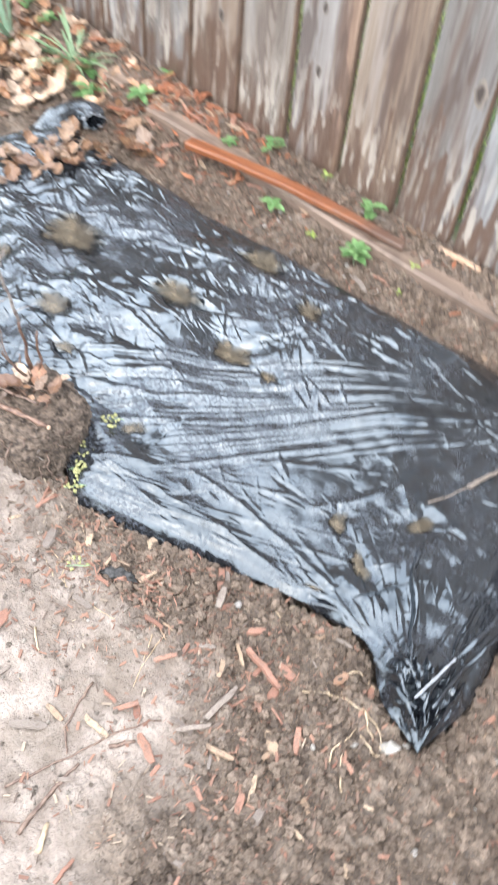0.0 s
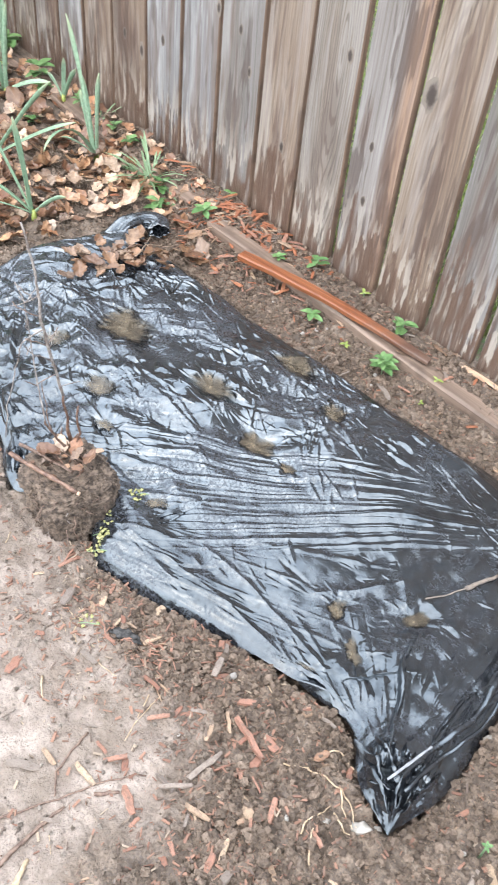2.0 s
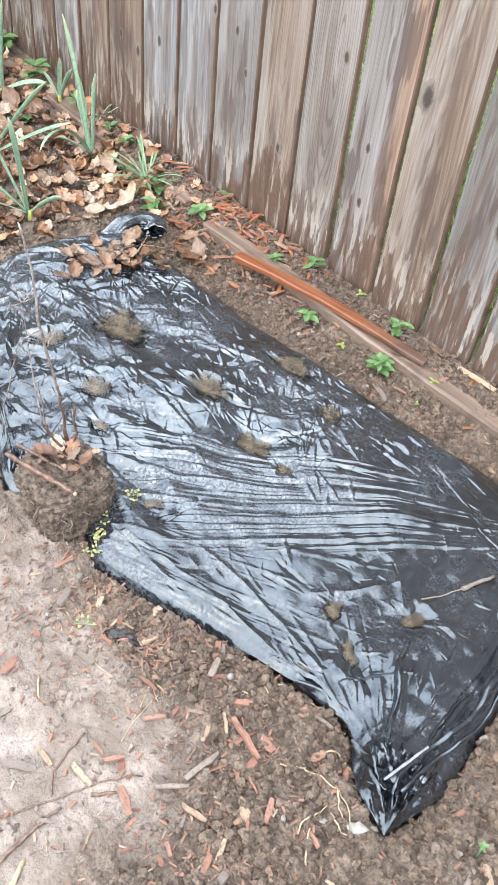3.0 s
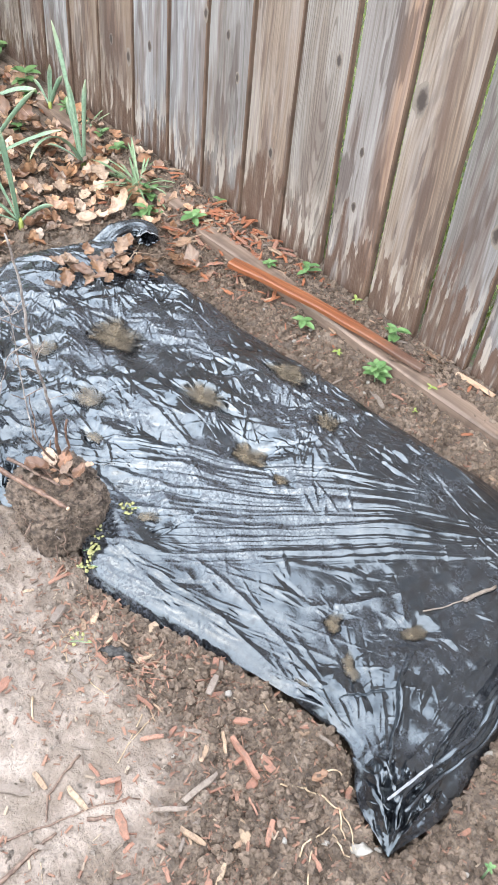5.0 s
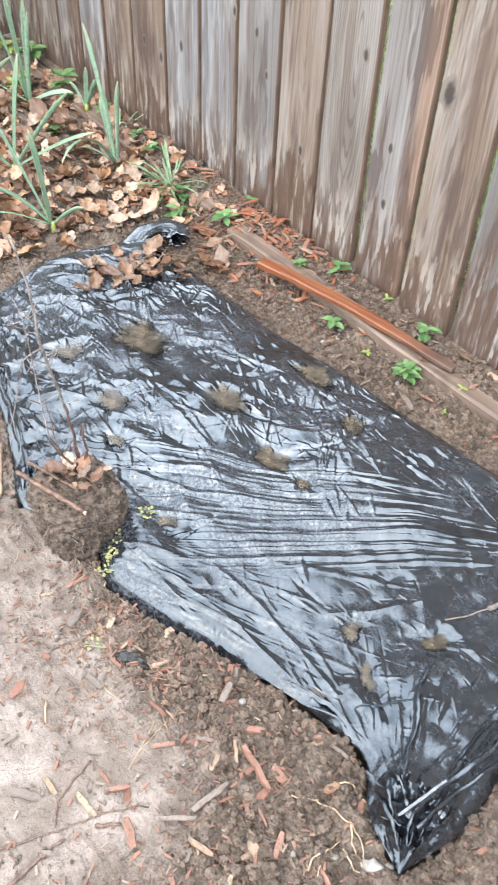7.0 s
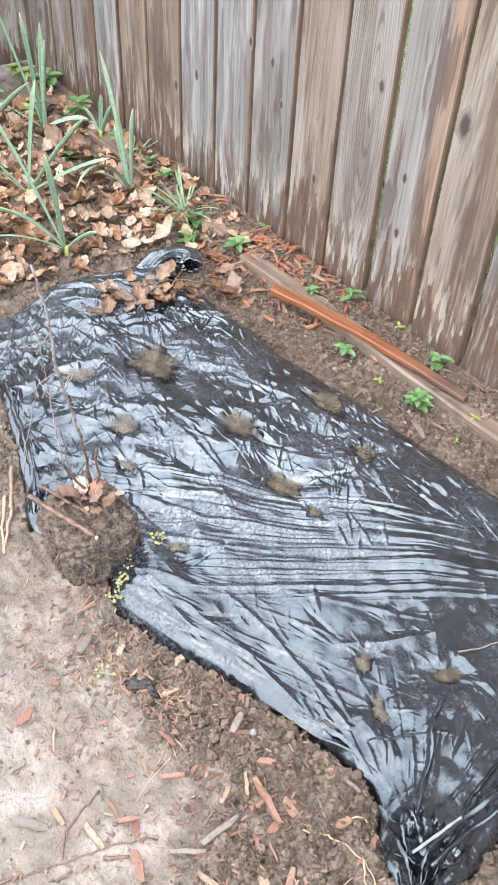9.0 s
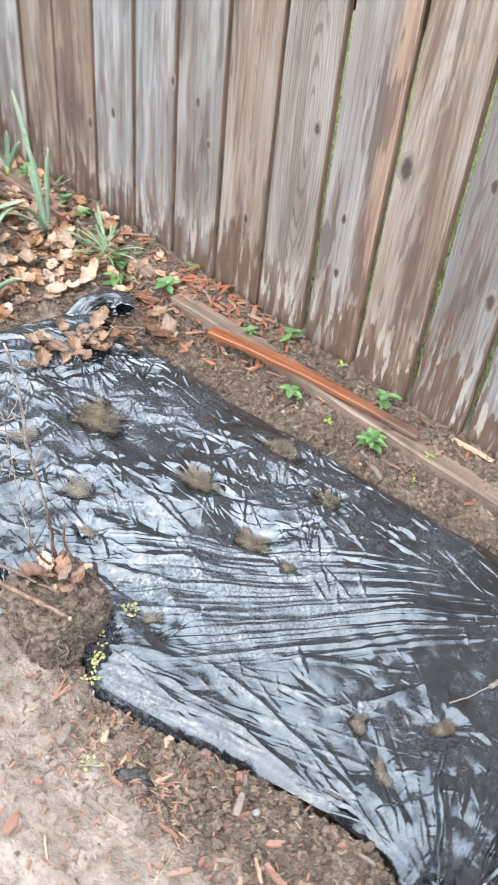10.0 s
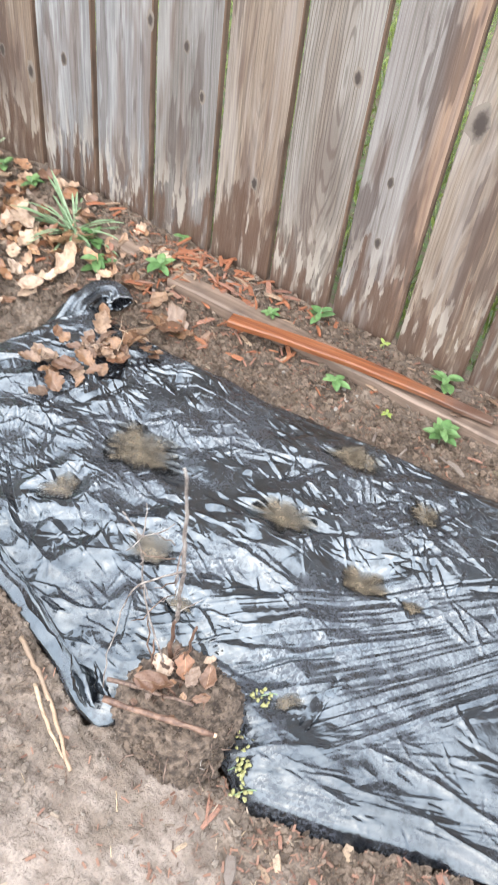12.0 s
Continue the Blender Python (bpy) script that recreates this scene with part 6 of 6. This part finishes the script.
def build_twigs():
    lay_twig("twig", [(-0.611, 0.408), (-0.590, 0.350), (-0.563, 0.334)], 0.0018, TWIG, "thin crooked brown twig on the path", seed=1)
    lay_twig("twig", [(-0.580, 0.262), (-0.556, 0.349), (-0.520, 0.438)], 0.0016, TWIG, "long thin brown twig on the path", seed=2)
    lay_twig("twig", [(-0.530, 0.245), (-0.541, 0.296), (-0.545, 0.338)], 0.0030, TWIG, "short brown forked twig on the path", seed=3)
    lay_twig("twig", [(-0.537, 0.374), (-0.520, 0.400)], 0.0028, TWIG, "short dark twig on the path", seed=4)
    lay_twig("twig", [(-0.500, 0.250), (-0.517, 0.275)], 0.0040, STRAW, "stout pale stick on the path", seed=5)
    lay_twig("straw", [(-0.618, 0.512), (-0.574, 0.440)], 0.0010, STRAW, "dry straw stalk on damp soil", "straw", "straws", seed=6)
    lay_twig("straw", [(-0.602, 0.520), (-0.580, 0.450)], 0.0009, STRAW, "dry straw stalk on damp soil", "straw", "straws", seed=7)
    lay_twig("straw", [(-0.700, 0.470), (-0.660, 0.480)], 0.0010, STRAW, "dry straw stalk on damp soil", "straw", "straws", seed=8)
    lay_twig("straw", [(-0.720, 0.400), (-0.690, 0.385)], 0.0018, STRAW, "dry straw stalk on the path", "straw", "straws", seed=9)
    # split stalks beside the bag
    lay_twig("stalk", [(-1.205, 0.550), (-1.150, 0.528), (-1.097, 0.502), (-1.030, 0.462)], 0.0042, TAN_CHIP, "long split tan stalk beside the plastic", "stalk", "tan stalks", seed=10)
    lay_twig("stalk", [(-1.140, 0.512), (-1.085, 0.482), (-1.045, 0.468)], 0.0030, TAN_CHIP, "brown split stalk beside the plastic", "stalk", "tan stalks", seed=11)
    # pale roots at the bunched corner
    for i, pts in enumerate(([(-0.407, 0.607), (-0.398, 0.612), (-0.361, 0.623), (-0.341, 0.619), (-0.317, 0.607)], [(-0.350, 0.547), (-0.357, 0.559), (-0.353, 0.579), (-0.355, 0.600)],
                             [(-0.319, 0.534), (-0.335, 0.546), (-0.345, 0.561)], [(-0.413, 0.632), (-0.398, 0.656), (-0.365, 0.657)], [(-0.362, 0.622), (-0.345, 0.609), (-0.318, 0.601)],
                             [(-0.346, 0.596), (-0.325, 0.591), (-0.315, 0.595)], [(-0.430, 0.585), (-0.407, 0.609)])):
        lay_twig("root", pts, 0.0013, STRAW, "thin pale bare root on damp soil", "root", "pale roots", lambda a, b: ground_at(a, b) + 0.004, 20 + i)
    # debris on the film
    lay_twig("twig", [(-0.500, 0.917), (-0.488, 0.953), (-0.475, 1.001), (-0.469, 1.030)], 0.0014, GREY_CHIP, "thin tan stem lying on the plastic", above=film_at, seed=30)
    lay_twig("twig", [(-0.478, 0.985), (-0.466, 1.045)], 0.0040, GREY_CHIP, "short muddy stick lying on the plastic", above=film_at, seed=31)
    lay_twig("twig", [(-1.440, 1.000), (-1.465, 1.060), (-1.450, 1.110)], 0.0012, TAN_CHIP, "thin branched tan stem among leaves on the plastic", above=lambda a, b: film_at(a, b) + 0.03, seed=32)
    lay_twig("twig", [(-1.452, 1.040), (-1.480, 1.050), (-1.500, 1.080)], 0.0010, TAN_CHIP, "thin tan stem among leaves on the plastic", above=lambda a, b: film_at(a, b) + 0.03, seed=33)
    lay_twig("straw", [(-1.500, 1.180), (-1.440, 1.240)], 0.0012, STRAW, "dry straw stalk on damp soil", "straw", "straws", seed=34)
    rng = random.Random(18)
    for i in range(12):
        x, y, a, d = rng.gauss(-0.752, 0.020), rng.gauss(0.480, 0.016), rng.gauss(2.6, 0.7), rng.uniform(0.014, 0.040)
        lay_twig("straw", [(x, y), (x + d * math.cos(a), y + d * math.sin(a))], rng.uniform(0.0005, 0.0009), STRAW, "pale straw in a loose wisp on damp soil", "straw", "wisp of straws", seed=300 + i)
    rng = random.Random(8)
    for i in range(60):
        x, y = rng.uniform(-1.25, -0.15), rng.uniform(0.25, 0.75)
        if inside_bag(x, y) or near_ball(x, y):
            continue
        a, d = rng.uniform(0, 6.28), rng.uniform(0.010, 0.026)
        lay_twig("straw", [(x, y), (x + d * math.cos(a), y + d * math.sin(a))], rng.uniform(0.0005, 0.0011), rng.choice((STRAW, TWIG, TWIG)), "scrap of dry stem on damp soil", "straw", "stem scraps", seed=100 + i)


def build_stones():
    meshes = [lump_mesh("pebble", k, 2, (1, 0.8, 0.62), 0.28) for k in range(5)]
    whites = [lump_mesh("pebble", k + 9, 2, (1, 0.75, 0.5), 0.6, 1.1) for k in range(3)]
    for me in meshes:
        me.materials.append(STONE)
    for me in whites:
        me.materials.append(WHITE_STONE)
    slab = lump_mesh("pebble", 14, 2, (0.0125, 0.0082, 0.0050), 0.55, 1.3)
    solid("pebble", slab, WHITE_STONE, "angular off-white stone chip half sunk in soil", "pebble", pose(-0.314, 0.612, ground_at(-0.314, 0.612) + 0.0045, 8, -6, 55), "white pebbles")
    for i, (x, y, s) in enumerate(((-0.374, 0.545, 0.004), (-0.344, 0.582, 0.005), (-0.297, 0.828, 0.007), (-0.540, 0.500, 0.003), (-0.800, 0.455, 0.004))):
        solid("pebble", whites[i % 3], None, "small off-white pebble half sunk in soil", "pebble", pose(x, y, ground_at(x, y) + s * 0.35, 0, 0, 40 * i) @ Matrix.Diagonal((s, s, s, 1)), "white pebbles")
    solid("pebble", whites[1], None, "tiny white fragment lying on the plastic", "pebble", pose(-0.447, 1.042, film_at(-0.447, 1.042) + 0.006) @ Matrix.Diagonal((0.005, 0.005, 0.005, 1)))
    rng = random.Random(12)
    n = 0
    while n < 24:
        x, y = rng.choice(((rng.uniform(-0.95, -0.15), rng.uniform(0.25, 0.8)), (rng.uniform(-1.4, -0.6), rng.uniform(1.15, 1.28))))
        if inside_bag(x, y) or near_ball(x, y):
            continue
        s = rng.uniform(0.0025, 0.006)
        solid("pebble", rng.choice(meshes), None, "small grey-brown pebble in damp soil", "pebble", pose(x, y, ground_at(x, y) + s * 0.3, 0, 0, rng.uniform(0, 360)) @ Matrix.Diagonal((s, s, s, 1)), "grey pebbles")
        n += 1
    # dark torn scrap and a rusty crumb on the path edge
    solid("charred_scrap", lump_mesh("charred_scrap", 4, 3, (0.020, 0.009, 0.006), 0.9, 3.4), CHAR, "ragged dark charred scrap on damp soil", "scrap", pose(-0.706, 0.522, ground_at(-0.706, 0.522) + 0.004, 0, 0, 30))


def build_clods():
    """Loose crumbs of soil, past counting: fine crumbs and larger lobed clods."""
    gen = np.random.default_rng(4)
    n = 150000
    near = gen.random(n) < 0.70
    x = np.where(near, gen.uniform(-1.45, 0.0, n), gen.uniform(-2.2, -0.35, n))
    y = np.where(near, gen.uniform(0.22, 0.95, n), gen.uniform(1.10, 1.385, n))
    west = gen.random(n) < 0.13
    x, y = np.where(west, gen.uniform(-1.95, -1.25, n), x), np.where(west, gen.uniform(0.50, 1.20, n), y)
    keep = ~under_bag(x, y) & (np.hypot(x + 0.960, y - 0.580) > 0.075)
    keep &= gen.random(n) < 0.35 + 0.65 * ramp(field(x, y, 20, 301) + 0.6 * field(x, y, 50, 302), -0.2, 0.5)
    keep &= gen.random(n) > np.minimum(0.88, pale_mask(x, y) * 1.6)
    x, y = x[keep][:58000], y[keep][:58000]
    p = np.clip(pale_mask(x, y) * 1.5, 0, 1)
    size = (0.0011 + 0.0056 * gen.random(len(x)) ** 4.6) * (1 - 0.5 * p)
    verts, faces, pale, start = [], [], [], 0
    for detail, pick in ((1, size <= 0.0026), (2, size > 0.0026)):
        bm = bmesh.new()
        bmesh.ops.create_icosphere(bm, subdivisions=detail, radius=1.0)
        base = np.array([v.co[:] for v in bm.verts])
        tri = np.array([[v.index for v in f.verts] for f in bm.faces])
        bm.free()
        # a stock of lobed shapes, shared out at random
        stock = []
        for q in range(40):
            k = np.array([1 + 0.75 * noise.noise(Vector(c) * 1.9 + Vector((7.1 * q, 0, 3))) + 0.55 * noise.noise(Vector(c) * 4.3 + Vector((0, 5.3 * q, 0))) for c in base])
            stock.append(base * (k + 0.10 * gen.standard_normal(len(base)))[:, None])
        stock = np.array(stock)
        px, py, ps = x[pick], y[pick], size[pick]
        m = len(px)
        shape = stock[gen.integers(0, 40, m)] * (ps[:, None] * np.stack([np.ones(m), gen.uniform(0.7, 1.1, m), gen.uniform(0.7, 1.05, m)], -1))[:, None, :]
        a = gen.uniform(0, 6.28, m)[:, None]
        c, d = np.cos(a), np.sin(a)
        high = ground_height(px, py) + ps * 0.30
        pts = np.stack([shape[..., 0] * c - shape[..., 1] * d + px[:, None], shape[..., 0] * d + shape[..., 1] * c + py[:, None], shape[..., 2] + high[:, None]], -1)
        verts.append(pts.reshape(-1, 3))
        faces.append((tri[None] + (np.arange(m) * len(base))[:, None, None]).reshape(-1, 3) + start)
        pale.append(np.repeat(p[pick], len(base)))
        start += m * len(base)
    me = big_grid("soil_clods", np.vstack(verts), np.vstack(faces), False)
    numbers_on(me, "pale", np.concatenate(pale))
    solid("soil_clods", me, CLOD, "loose crumbs and clods of damp brown soil", "soil", Matrix(), kind="stuff")


def build_fines():
    """Shreds of bark and stalk mixed into the soil, past counting."""
    gen = np.random.default_rng(14)
    n = 60000
    near = gen.random(n) < 0.66
    x = np.where(near, gen.uniform(-1.15, -0.05, n), gen.uniform(-2.0, -0.35, n))
    y = np.where(near, gen.uniform(0.22, 0.90, n), gen.uniform(1.10, 1.38, n))
    thick = np.where(near, 0.20 + 0.8 * np.exp(-(line_distance(x, y, [(-0.82, 0.50), (-0.56, 0.58), (-0.40, 0.46)]) / 0.10) ** 2), 0.35 + 0.65 * np.exp(-((x + 1.5) / 0.2) ** 2))
    keep = ~under_bag(x, y) & (np.hypot(x + 0.960, y - 0.580) > 0.075) & (gen.random(n) < thick * (1 - 0.75 * pale_mask(x, y)))
    x, y = x[keep][:8500], y[keep][:8500]
    n = len(x)
    long = 0.0025 + 0.009 * gen.random(n) ** 1.8
    wide = long * gen.uniform(0.10, 0.32, n)
    high = np.minimum(wide, 0.0014)
    a, tip = gen.uniform(0, 6.28, n), gen.normal(0, 0.18, n)
    box = np.array([[sx, sy, sz] for sz in (0, 1) for sy in (-0.5, 0.5) for sx in (-0.5, 0.5)])
    lx = box[None, :, 0] * long[:, None] * (1 + 0.1 * gen.standard_normal((n, 8)))
    ly = box[None, :, 1] * wide[:, None] * (1 + 0.2 * gen.standard_normal((n, 8)))
    lz = box[None, :, 2] * high[:, None] + lx * tip[:, None]
    c, d = np.cos(a)[:, None], np.sin(a)[:, None]
    g = ground_height(x, y)[:, None] + 0.0016
    pts = np.stack([x[:, None] + lx * c - ly * d, y[:, None] + lx * d + ly * c, g + lz], -1).reshape(-1, 3)
    quad = np.array([[0, 2, 3, 1], [4, 5, 7, 6], [0, 1, 5, 4], [2, 6, 7, 3], [0, 4, 6, 2], [1, 3, 7, 5]])
    faces = (quad[None] + (np.arange(n) * 8)[:, None, None]).reshape(-1, 4)
    solid("bark_shreds", big_grid("bark_shreds", pts, faces, False), FINES, "fine red-brown bark shreds strewn over damp soil", "mulch", Matrix(), kind="stuff")


def build_lawn():
    """The neighbour's rough grass, seen through the gaps of the fence."""
    gen = np.random.default_rng(9)
    n = 15000
    x = gen.uniform(-3.2, 0.9, n)
    y = FENCE_Y + 0.05 + 1.9 * gen.random(n) ** 1.3
    h = gen.uniform(0.03, 0.075, n)
    a = gen.uniform(0, 6.28, n)
    w = 0.0022
    lx, ly = gen.normal(0, 0.02, n), gen.normal(0, 0.02, n)
    g = np.full(n, 0.028)
    v = np.stack([np.stack([x - w * np.cos(a), y - w * np.sin(a), g], -1), np.stack([x + w * np.cos(a), y + w * np.sin(a), g], -1),
                  np.stack([x + lx * 0.4 + w * 0.7 * np.cos(a), y + ly * 0.4 + w * 0.7 * np.sin(a), g + 0.6 * h], -1), np.stack([x + lx, y + ly, g + h], -1)], 1).reshape(-1, 3)
    i = np.arange(n)[:, None] * 4
    f = (i + np.array([[0, 1, 2, 3]]))
    solid("lawn_grass", big_grid("lawn_grass", v, f), LAWN, "rough green grass beyond the fence", "grass", Matrix(), kind="stuff")


build_bag()
build_puddles()
build_timbers()
build_shrub()
build_leaves()
build_daffodils()
build_weeds()
build_chips()
build_chip_pile()
build_fence_mulch()
build_mulch()
build_twigs()
build_stones()
build_clods()
build_fines()
build_lawn()
